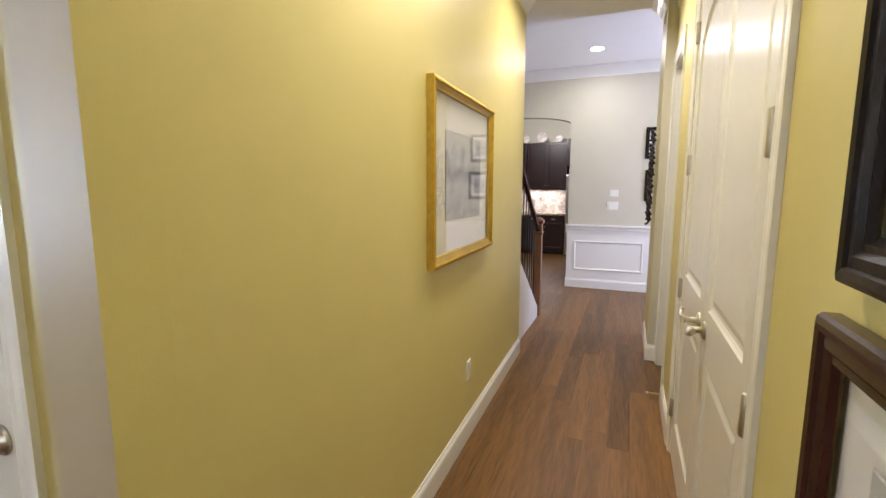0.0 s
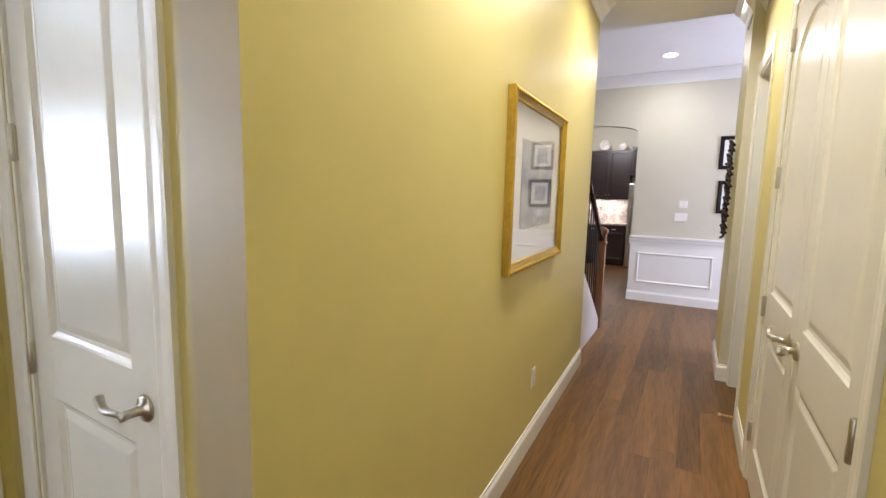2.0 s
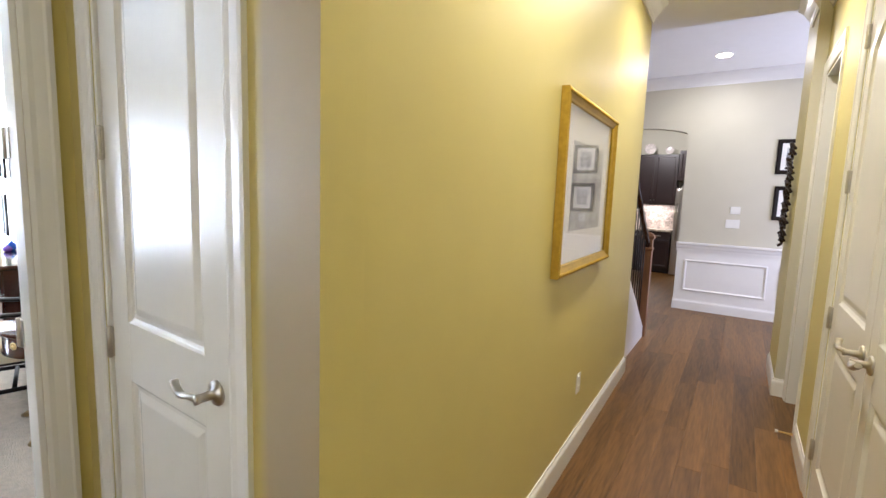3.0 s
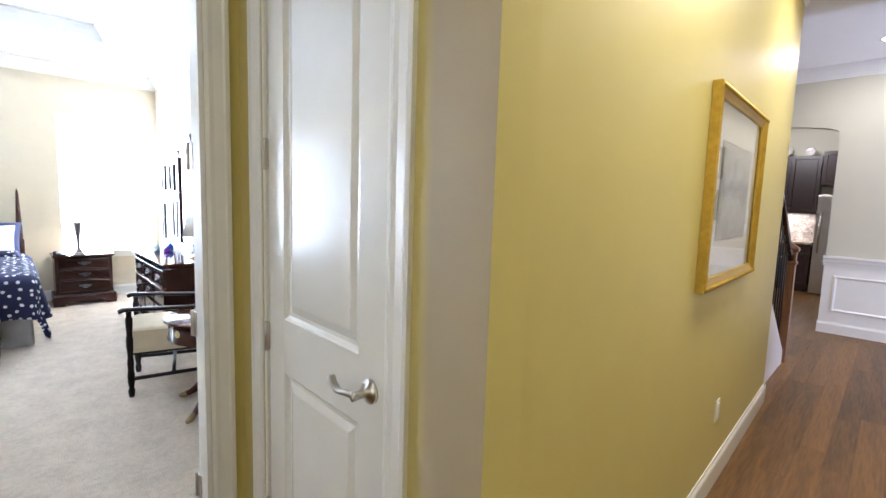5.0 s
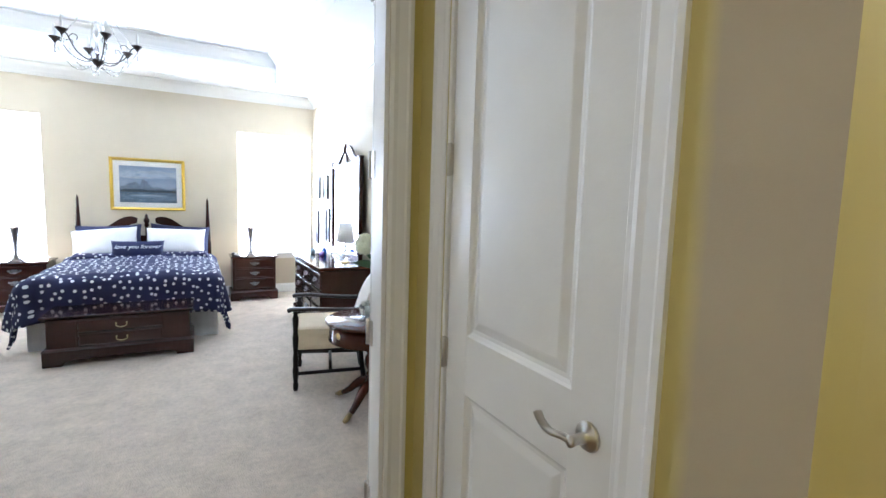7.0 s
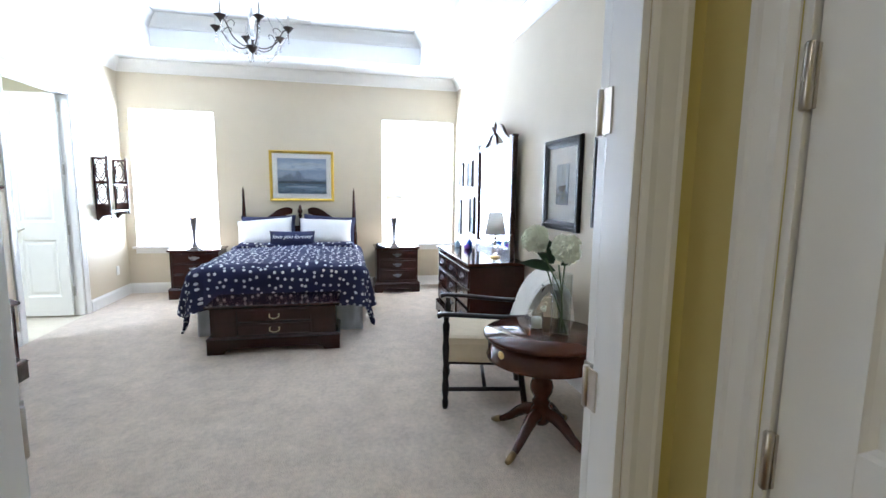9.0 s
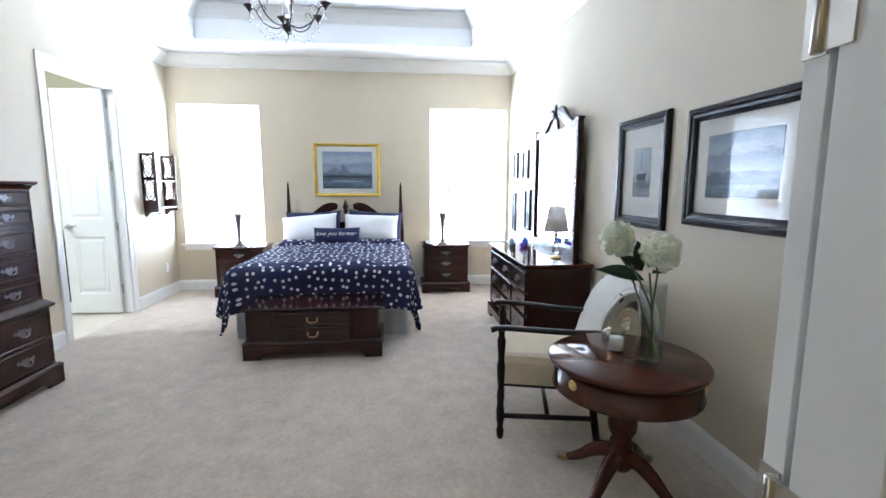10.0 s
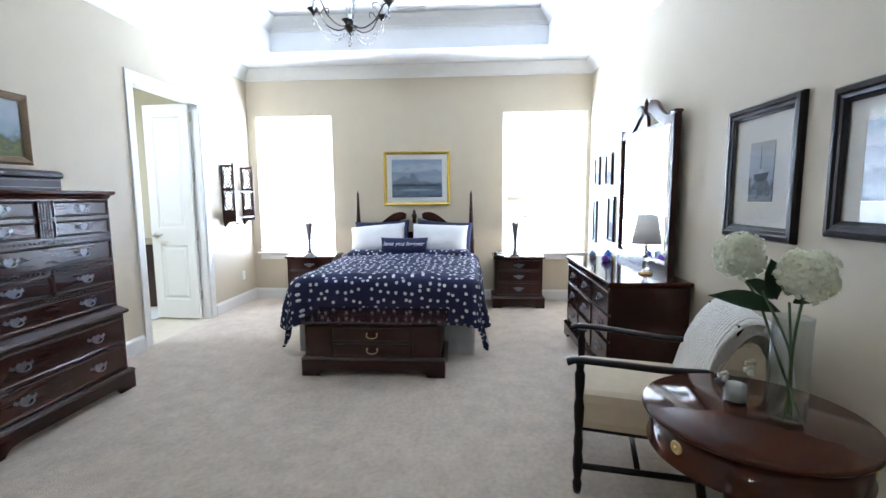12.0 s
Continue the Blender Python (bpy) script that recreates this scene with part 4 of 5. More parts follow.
for z0, z1 in ((0.165, 0.345), (0.36, 0.535), (0.55, 0.715)):
    for a, b in ((-0.665, -0.235), (-0.215, 0.215), (0.235, 0.665)):
        drawer(DR, a, b, z0, z1, 0, M["cherry"], ((a + b) / 2,), P)

MR = thing("dresser_mirror", pose(-7.745, 0.90, 0.785), "tall dark-framed mirror with a scrolled crest on the dresser", "mirror")
w, h = 0.565, 1.10
for s in (-1, 1):
    part("side_post", box(B(), s * w - 0.028, -0.02, 0.0, s * w + 0.028, 0.03, h + 0.06, 0.006), M["cherry"], MR)
    part("post_cap", rings_xy(B(), s * w - 0.036, -0.03, s * w + 0.036, 0.035, [(0.008, h + 0.06), (0, h + 0.068), (0, h + 0.08), (0.01, h + 0.086)]), M["cherry"], MR)
part("bottom_rail", box(B(), -w + 0.028, -0.018, 0.0, w - 0.028, 0.03, 0.075, 0.005), M["cherry"], MR)
part("glass", rings(B(), [(-w + 0.026, 0.07, w - 0.026, h + 0.012, 0.006), (-w + 0.05, 0.095, w - 0.05, h - 0.012, 0.001)]), mirror_mat, MR)
part("backing", box(B(), -w + 0.026, 0.012, 0.07, w - 0.026, 0.028, h + 0.02), M["cherry"], MR)
for s in (-1, 1):
    top = curve([(s * 0.545, 0, h + 0.06), (s * 0.44, 0, h + 0.07), (s * 0.33, 0, h + 0.12), (s * 0.22, 0, h + 0.21), (s * 0.12, 0, h + 0.24), (s * 0.065, 0, h + 0.20)], 5)
    low = curve([(s * 0.075, 0, h + 0.15), (s * 0.14, 0, h + 0.13), (s * 0.25, 0, h + 0.06), (s * 0.40, 0, h + 0.02), (s * 0.545, 0, h - 0.01)], 5)
    part("scroll_crest", prism(B(), [(p.x, p.z) for p in [*top, *low]], 0.03, pose(0, -0.012, 0)), M["cherry"], MR)
part("crest_centre", prism(B(), [(-0.07, h), (0.07, h), (0.05, h + 0.10), (0.025, h + 0.14), (-0.025, h + 0.14), (-0.05, h + 0.10)], 0.03, pose(0, -0.010, 0)), M["cherry"], MR)
part("finial", lathe(B(), [(0.012, h + 0.14), (0.026, h + 0.16), (0.03, h + 0.19), (0.014, h + 0.215), (0.018, h + 0.235), (0.004, h + 0.275)], 16), M["cherry"], MR)
part("crest_rail", box(B(), -w + 0.028, -0.014, h - 0.002, w - 0.028, 0.025, h + 0.035, 0.004), M["cherry"], MR)

t = thing("table_lamp", pose(-7.24, 0.76, 0.785), "small crystal table lamp with a white linen shade on the dresser", "lamp")
part("base", lathe(B(), [(0.05, 0), (0.052, 0.01), (0.03, 0.018), (0.012, 0.025)], 20), M["brass"], t)
part("crystal_stem", lathe(B(), [(0.014, 0.025), (0.03, 0.045), (0.03, 0.06), (0.014, 0.085), (0.022, 0.11), (0.024, 0.13), (0.012, 0.15), (0.018, 0.175), (0.012, 0.20)], 8), M["crystal"], t)
part("socket", lathe(B(), [(0.012, 0.20), (0.015, 0.205), (0.015, 0.25), (0.004, 0.255), (0.004, 0.44), (0.008, 0.45), (0.004, 0.46)], 12), M["brass"], t)
bm = B()
sh = [(0.105, 0.23), (0.068, 0.44), (0.066, 0.44), (0.103, 0.23)]
rs = [[bm.verts.new((r * math.cos(a * math.pi / 16), r * math.sin(a * math.pi / 16), z)) for a in range(32)] for r, z in sh]
for a, b in zip(rs, [*rs[1:], rs[0]]):
    for k in range(32):
        bm.faces.new((a[k], a[(k + 1) % 32], b[(k + 1) % 32], b[k])).smooth = True
part("shade", bm, M["shade"], t, "white linen shade")
for x, y, h, c, lab in ((-8.05, 0.72, 0.13, (0.02, 0.08, 0.45), "blue"), (-7.92, 0.66, 0.09, (0.12, 0.05, 0.40), "violet"), (-8.14, 0.60, 0.11, (0.35, 0.5, 0.6), "pale blue")):
    t = thing("perfume_bottle", pose(x, y, 0.785), lab + " glass perfume bottle on the dresser", "bottle", "perfume bottles")
    part("flask", lathe(B(), [(0.02, 0), (0.032, 0.008), (0.034, h * 0.45), (0.012, h * 0.62), (0.010, h * 0.7)], 14), mat("tinted_bottle", c, 0.08, scale=30, vary=0.05, coat=0.5), t)
    part("stopper", lathe(B(), [(0.008, h * 0.7), (0.016, h * 0.78), (0.018, h * 0.9), (0.004, h)], 12), M["glass"], t)

# blanket chest at the foot of the bed
TK = thing("blanket_chest", pose(-7.125, -1.29, 0, 0, 0, 90), "dark cherry blanket chest with brass pulls at the bed's foot", "chest")
bracket_base(TK, -0.555, 0.555, -0.02, 0.43, 0.13, M["cherry"])
part("body", box(B(), -0.525, 0, 0.13, 0.525, 0.42, 0.40, 0.003), M["cherry"], TK)
part("lid", rings_xy(B(), -0.56, -0.03, 0.56, 0.44, [(0.022, 0.398), (0.006, 0.408), (0, 0.415), (0, 0.426), (0.006, 0.432)]), M["cherry_lid"], TK)
for z0, z1 in ((0.155, 0.265), (0.275, 0.385)):
    drawer(TK, -0.31, 0.31, z0, z1, 0, M["cherry"], (0.0,), M["agedbrass"], 1.15, False)
for s in (-1, 1):
    a, b = sorted((s * 0.322, s * 0.512))
    part("side_panel", rings(B(), [(a, 0.155, b, 0.385, 0.003), (a, 0.155, b, 0.385, -0.006), (a + 0.004, 0.159, b - 0.004, 0.381, -0.008)]), M["cherry"], TK)

# ---- bed ----
BED = thing("bed", pose(-9.74, -1.295, 0, 0, 0, 90), "dark cherry poster bed, neatly made", "bed")
# local x across the bed, y towards the head wall (negative y runs to the foot)
for s in (-1, 1):
    part("post", lathe(B(), [(0.04, 0), (0.04, 0.55), (0.045, 0.57), (0.03, 0.60), (0.042, 0.64), (0.042, 0.82), (0.03, 0.84), (0.036, 0.87), (0.032, 0.90), (0.030, 1.0), (0.024, 1.15), (0.016, 1.33), (0.020, 1.345), (0.013, 1.36), (0.016, 1.385), (0.013, 1.41), (0.003, 1.455)], 16, pose(s * 0.745, 0, 0)), M["cherry"], BED)
    top = curve([(s * 0.70, 0, 0.93), (s * 0.55, 0, 0.96), (s * 0.40, 0, 1.07), (s * 0.28, 0, 1.155), (s * 0.17, 0, 1.18), (s * 0.10, 0, 1.155)], 5)
    low = curve([(s * 0.11, 0, 1.09), (s * 0.2, 0, 1.06), (s * 0.34, 0, 0.98), (s * 0.50, 0, 0.92), (s * 0.70, 0, 0.89)], 5)
    part("scroll_pediment", prism(B(), [(p.x, p.z) for p in [*top, *low]], 0.035, pose(0, -0.018, 0), 0.004), M["cherry"], BED)
part("headboard", box(B(), -0.71, -0.014, 0.35, 0.71, 0.014, 0.92, 0.004), M["cherry"], BED)
part("finial", lathe(B(), [(0.018, 0.91), (0.018, 1.04), (0.032, 1.06), (0.020, 1.085), (0.034, 1.11), (0.036, 1.14), (0.018, 1.165), (0.022, 1.18), (0.004, 1.22)], 16), M["cherry"], BED)
for s in (-1, 1):
    part("side_rail", box(B(), s * 0.74 - 0.015, -2.04, 0.22, s * 0.74 + 0.015, -0.03, 0.36, 0.004), M["cherry"], BED)
part("mattress", box(B(), -0.745, -2.06, 0.36, 0.745, -0.03, 0.63, 0.05), M["cotton"], BED)

# bed skirt, gathered
t = thing("bed_skirt", pose(-9.74, -1.295, 0, 0, 0, 90), "white gathered cotton bed skirt", "bed skirt")
path = [(-0.775, -0.10 - 0.02 * k) for k in range(99)] + [(-0.775 + 0.02 * k, -2.08) for k in range(78)] + [(0.775, -2.08 + 0.02 * k) for k in range(99)]
bm = B()
cols = []
for k, (x, y) in enumerate(path):
    wv = 0.010 * math.sin(k * 0.9) + 0.006 * math.sin(k * 0.37)
    nx, ny = (-1, 0) if k < 99 else ((0, -1) if k < 177 else (1, 0))
    cols.append([bm.verts.new((x + nx * wv * f, y + ny * wv * f, z)) for z, f in ((0.004, 1.3), (0.12, 1.1), (0.26, 0.7), (0.38, 0.2))])
for a, b in zip(cols, cols[1:]):
    for k in range(3):
        bm.faces.new((a[k], b[k], b[k + 1], a[k + 1])).smooth = True
bmesh.ops.solidify(bm, geom=bm.faces[:], thickness=0.004)
part("gathered_cloth", bm, M["cotton"], t)

# comforter with printed dots
DOT = mat("navy_dotted_cotton", (0.012, 0.015, 0.060), 0.85, scale=12, vary=0.15, bump=0.25, bump_scale=40)
n, l = DOT.node_tree.nodes, DOT.node_tree.links
uv, vo, lt, mx = n.new("ShaderNodeUVMap"), n.new("ShaderNodeTexVoronoi"), n.new("ShaderNodeMath"), n.new("ShaderNodeMix")
uv.uv_map = "cloth"
vo.voronoi_dimensions = "2D"
vo.inputs["Scale"].default_value, vo.inputs["Randomness"].default_value = 13.4, 0.68
lt.operation, mx.data_type = "LESS_THAN", "RGBA"
lt.inputs[1].default_value = 0.19
l.new(uv.outputs[0], vo.inputs["Vector"])
l.new(vo.outputs["Distance"], lt.inputs[0])
l.new(lt.outputs[0], mx.inputs["Factor"])
bs = n["Principled BSDF"]
old = bs.inputs["Base Color"].links[0].from_socket
l.new(old, mx.inputs["A"])
mx.inputs["B"].default_value = (0.72, 0.72, 0.74, 1)
l.new(mx.outputs["Result"], bs.inputs["Base Color"])

t = thing("comforter", pose(-9.74, -1.295, 0, 0, 0, 90), "navy comforter with white polka dots over the bed", "comforter")
bm = B()
lay = bm.loops.layers.uv.new("cloth")
HW, FT, ZT = 0.745, -2.065, 0.665
NA, NB = 74, 84
A_, B0, B1 = 1.20, -0.47, -2.50
grid = []
for i in range(NA + 1):
    a = -A_ + 2 * A_ * i / NA
    row = []
    for j in range(NB + 1):
        b = B0 + (B1 - B0) * j / NB
        s = 1 if a > 0 else -1
        da, db = max(0.0, abs(a) - HW), max(0.0, FT - b)
        puff = 0.018 * noise.noise(Vector((a * 4, b * 4, 1.0))) + 0.010 * noise.noise(Vector((a * 9, b * 9, 4.0)))
        r = 0.07
        drop = math.hypot(da, db) if da and db else da + db
        down = max(0.0, drop - r * 0.57)
        bend = min(1.0, drop / (r * 1.57))
        x, y = a, b
        out = r * math.sin(bend * math.pi / 2) + 0.12 * down + 0.030 * math.sin(b * 13 + a * 2) * min(1, down * 4) * (1 if da > db else 0)
        if da and db:
            k = da / (da + db)
            out *= 1.25
            x, y = s * (HW + out * math.sqrt(k)), FT - out * math.sqrt(1 - k)
        elif da:
            x = s * (HW + out)
        elif db:
            y = FT - 0.6 * out - 0.012 * math.sin(a * 11) * min(1, down * 5)
        z = ZT - (r * (1 - math.cos(bend * math.pi / 2)) if drop < r * 1.57 else r + (drop - r * 1.57)) + puff * (1 if not (da or db) else 0.5)
        z += 0.03 * (1 - min(1, abs(a) / HW) ** 2) * (0 if db else 1)
        if b > -0.56:
            z += 0.03 * math.sin((b + 0.56) / 0.09 * math.pi) if b < -0.47 else 0
        row.append((bm.verts.new((x, y, max(z, 0.03))), a, b))
    grid.append(row)
for i in range(NA):
    for j in range(NB):
        c = (grid[i][j], grid[i + 1][j], grid[i + 1][j + 1], grid[i][j + 1])
        f = bm.faces.new([v[0] for v in c])
        f.smooth = True
        for lp, v in zip(f.loops, c):
            lp[lay].uv = (v[1], v[2])
cloth = part("quilted_cloth", bm, DOT, t)
thick = cloth.modifiers.new("thickness", "SOLIDIFY")
thick.thickness, thick.offset = 0.022, 0
# turned-back roll at the head end
bm = B()
lay = bm.loops.layers.uv.new("cloth")
rr = []
for k in range(61):
    x = -0.86 + 1.72 * k / 60
    sag = max(0.0, abs(x) - 0.70)
    rr.append([(bm.verts.new((x * (1 - 0.25 * sag), -0.56 + 0.09 * math.cos(q * math.pi / 5) * 1.1, ZT + 0.035 + 0.048 * math.sin(q * math.pi / 5) - 1.2 * sag + 0.008 * noise.noise(Vector((x * 6, q, 0))))), x, q * 0.05) for q in range(10)])
for a, b in zip(rr, rr[1:]):
    for q in range(10):
        c = (a[q], b[q], b[(q + 1) % 10], a[(q + 1) % 10])
        f = bm.faces.new([v[0] for v in c])
        f.smooth = True
        for lp, v in zip(f.loops, c):
            lp[lay].uv = (v[1], v[2])
bm.faces.new([v[0] for v in rr[0]])
bm.faces.new([v[0] for v in rr[-1]])
part("folded_edge", bm, DOT, t)


def pillow(name, m, w, h, d, material, label):
    t = thing(name, m, label, "pillow")
    bm = B()
    N = 18
    for s in (1, -1):
        g = []
        for i in range(N + 1):
            row = []
            for j in range(N + 1):
                u, v = 2 * i / N - 1, 2 * j / N - 1
                e = max(0.0, (1 - abs(u) ** 2.6)) ** 0.55 * max(0.0, (1 - abs(v) ** 2.6)) ** 0.55
                pinch = 1 - 0.09 * (1 - u * u) * abs(v) ** 3
                pz = 1 - 0.05 * (1 - v * v) * abs(u) ** 3
                th = d / 2 * e + 0.006 * noise.noise(Vector((u * 3 + w * 9, v * 3, s * 2.0))) * (1 if e > 0.1 else 0)
                row.append(bm.verts.new((u * w / 2 * pz, -s * th, h / 2 + v * h / 2 * pinch)))
            g.append(row)
        for i in range(N):
            for j in range(N):
                bm.faces.new((g[i][j], g[i + 1][j], g[i + 1][j + 1], g[i][j + 1])).smooth = True
    bmesh.ops.remove_doubles(bm, verts=bm.verts, dist=0.0015)
    part("cushion", bm, material, t)
    return t


for y, tilt in ((-1.69, -2), (-0.91, 4)):
    pillow("navy_sham", pose(-9.50, y, 0.65, -22, tilt, 90), 0.72, 0.45, 0.22, M["navy"], "navy pillow sham leaning on the headboard")
for y, tilt in ((-1.70, -5), (-0.945, 2)):
    pillow("white_pillow", pose(-9.33, y, 0.66, -26, tilt, 90), 0.70, 0.41, 0.27, M["cotton"], "plump white pillow with a navy edge")
lp_ = pillow("lumbar_pillow", pose(-9.12, -1.345, 0.685, -20, 0, 90), 0.57, 0.22, 0.14, M["navy"], "small navy pillow embroidered with white script")
tx = bpy.data.curves.new("embroidery", "FONT")
tx.body, tx.size, tx.align_x, tx.extrude, tx.shear = "love you forever", 0.072, "CENTER", 0.0015, 0.35
tmp = new("embroidery_line", tx)
dg = bpy.context.evaluated_depsgraph_get()
tm = bpy.data.meshes.new_from_object(tmp.evaluated_get(dg))
bpy.data.objects.remove(tmp)
tm.materials.clear()
tm.materials.append(M["cotton"])
tob = new("embroidery", tm)
tob.parent = lp_
tob.matrix_local = pose(0, -0.073, 0.10, 90, 0, 0)
tagged(tob, "white embroidered script")


# ---- armchair ----
AC = thing("armchair", pose(-6.005, 0.275, 0, 0, 0, -14), "black turned-wood armchair with a cream seat cushion", "chair")
LEG = [(0.016, 0.0), (0.02, 0.02), (0.022, 0.05), (0.015, 0.07), (0.022, 0.11), (0.024, 0.16), (0.018, 0.20), (0.022, 0.25), (0.016, 0.30), (0.022, 0.36), (0.024, 0.42), (0.017, 0.46), (0.022, 0.52), (0.024, 0.57), (0.016, 0.59), (0.020, 0.625)]
for s in (-1, 1):
    part("front_leg", lathe(B(), LEG, 14, pose(s * 0.265, -0.26, 0)), M["black"], AC)
    part("back_leg", tube(B(), curve([(s * 0.225, 0.27, 0), (s * 0.225, 0.235, 0.25), (s * 0.225, 0.235, 0.45), (s * 0.225, 0.29, 0.66), (s * 0.225, 0.37, 0.83)], 4), 0.021, 8), M["black"], AC)
    part("arm", tube(B(), curve([(s * 0.285, -0.315, 0.628), (s * 0.283, -0.27, 0.640), (s * 0.275, -0.10, 0.634), (s * 0.255, 0.10, 0.622), (s * 0.235, 0.27, 0.62)], 5), [0.030] * 4 + [0.027] * 17, 10, flat=0.55), M["black"], AC)
    part("side_stretcher", tube(B(), [(s * 0.262, -0.25, 0.13), (s * 0.227, 0.25, 0.13)], 0.015, 8), M["black"], AC)
    part("side_rail", box(B(), s * 0.245 - 0.014, -0.25, 0.30, s * 0.245 + 0.014, 0.24, 0.345, 0.004), M["black"], AC)
part("cross_stretcher", tube(B(), [(-0.245, 0.0, 0.13), (0.245, 0.0, 0.13)], 0.013, 8), M["black"], AC)
part("front_rail", box(B(), -0.25, -0.272, 0.30, 0.25, -0.245, 0.345, 0.004), M["black"], AC)
bm = B()
box(bm, -0.272, -0.285, 0.308, 0.272, 0.235, 0.487, 0.045)
part("seat_cushion", bm, M["seat"], AC)
pad = curve([(0.245, 0, 0.47), (0.270, 0, 0.58), (0.305, 0, 0.69), (0.355, 0, 0.745), (0.395, 0, 0.768), (0.43, 0, 0.755), (0.452, 0, 0.70), (0.458, 0, 0.60), (0.455, 0, 0.45)], 3)
part("backrest", prism(B(), [(p.x, p.z) for p in pad], 0.50, pose(0.255, 0, 0, 0, 0, 90), 0.012), M["seat"], AC)
t = thing("throw_blanket", pose(-5.995, 0.305, 0, 0, 0, -14), "cream ribbed knit throw draped over the chair back", "blanket")
bm = B()
prof = curve([(0, 0.195, 0.47), (0, 0.222, 0.58), (0, 0.258, 0.69), (0, 0.305, 0.785), (0, 0.365, 0.838), (0, 0.43, 0.828), (0, 0.485, 0.77), (0, 0.50, 0.66), (0, 0.505, 0.50), (0, 0.505, 0.38)], 8)
gr = []
for i in range(73):
    x = -0.255 + 0.50 * i / 72
    edge = max(0.0, abs(x + 0.005) - 0.19) / 0.06
    rib = 0.0045 * math.sin(i * 1.57)
    gr.append([bm.verts.new((x, p.y - rib * 0.7 + 0.016 * noise.noise(Vector((x * 5, p.z * 4, 0))), p.z - 0.022 * edge ** 2 * (1 if p.z > 0.6 else 0.2) + rib + 0.012 * noise.noise(Vector((x * 6, p.y * 7, 3))))) for p in prof])
for a, b in zip(gr, gr[1:]):
    for k in range(len(prof) - 1):
        bm.faces.new((a[k], b[k], b[k + 1], a[k + 1])).smooth = True
cloth = part("knit_cloth", bm, M["knit"], t)
thick = cloth.modifiers.new("thickness", "SOLIDIFY")
thick.thickness, thick.offset = 0.045, 0

# ---- drum table ----
TX, TY, TH = -5.322, 0.41, 0.645
TB = thing("drum_table", pose(TX, TY, 0, 0, 0, 28), "round polished mahogany pedestal table with brass feet", "table")
part("tabletop", lathe(B(), [(0.324, TH - 0.028), (0.334, TH - 0.022), (0.338, TH - 0.014), (0.336, TH - 0.005), (0.330, TH), (0.0, TH)], 64), M["cherry_top"], TB)
part("apron", lathe(B(), [(0.308, TH - 0.145), (0.317, TH - 0.140), (0.318, TH - 0.130), (0.310, TH - 0.122), (0.310, TH - 0.028)], 64), M["cherry_top"], TB)
part("pedestal", lathe(B(), [(0.04, 0.11), (0.055, 0.13), (0.060, 0.16), (0.058, 0.20), (0.046, 0.225), (0.052, 0.235), (0.052, 0.245), (0.040, 0.255), (0.048, 0.275), (0.063, 0.305), (0.066, 0.335), (0.058, 0.365), (0.043, 0.385), (0.052, 0.395), (0.052, 0.408), (0.040, 0.418), (0.042, 0.46), (0.052, 0.485), (0.06, 0.501)], 24), M["cherry_top"], TB)
for k in range(4):
    a = radians(8 + 90 * k)
    c, s_ = math.cos(a), math.sin(a)
    leg = part("leg", tube(B(), [(c * r, s_ * r, z) for r, z in ((0.02, 0.165), (0.06, 0.175), (0.10, 0.165), (0.15, 0.130), (0.20, 0.085), (0.25, 0.050), (0.29, 0.032))], [0.036, 0.038, 0.036, 0.031, 0.025, 0.020, 0.016], 10), M["cherry_top"], TB)
    part("brass_toe", tube(B(), [(c * r, s_ * r, z) for r, z in ((0.27, 0.042), (0.305, 0.024), (0.335, 0.015))], [0.020, 0.020, 0.013], 10), M["agedbrass"], leg, "brass toe cap")
for a in (-97, 23, 143):
    c, s_ = math.cos(radians(a)), math.sin(radians(a))
    part("drawer_knob", lathe(B(), [(0.0, 0), (0.022, 0), (0.022, 0.003), (0.018, 0.007), (0.012, 0.003), (0.006, 0.006), (0.0, 0.010)], 18, pose(c * 0.309, s_ * 0.309, TH - 0.074, 90, 0, a + 90)), M["brass"], TB, "round brass knob")

# vase of hydrangeas
VX, VY = -5.247, 0.468
V = thing("flower_vase", pose(VX, VY, TH), "tall clear glass vase with two white hydrangea stems", "vase")
bm = B()
vp = [(0.0, 0.0), (0.046, 0.0), (0.052, 0.01), (0.053, 0.10), (0.055, 0.345), (0.0525, 0.345), (0.0505, 0.10), (0.049, 0.018), (0.0, 0.016)]
rs = [[bm.verts.new((max(r, 0.0005) * math.cos(a * math.pi / 16), max(r, 0.0005) * math.sin(a * math.pi / 16), z)) for a in range(32)] for r, z in vp]
for a, b in zip(rs, rs[1:]):
    for k in range(32):
        bm.faces.new((a[k], a[(k + 1) % 32], b[(k + 1) % 32], b[k])).smooth = True
bm.faces.new(rs[0])
bm.faces.new(rs[-1])
g = part("glass", bm, M["vaseglass"], V, "clear glass cylinder")
g.visible_shadow = False
rnd = random.Random(4)
HEADS = (((-0.08, -0.128, 0.522), 0.070), ((0.085, -0.03, 0.488), 0.072))
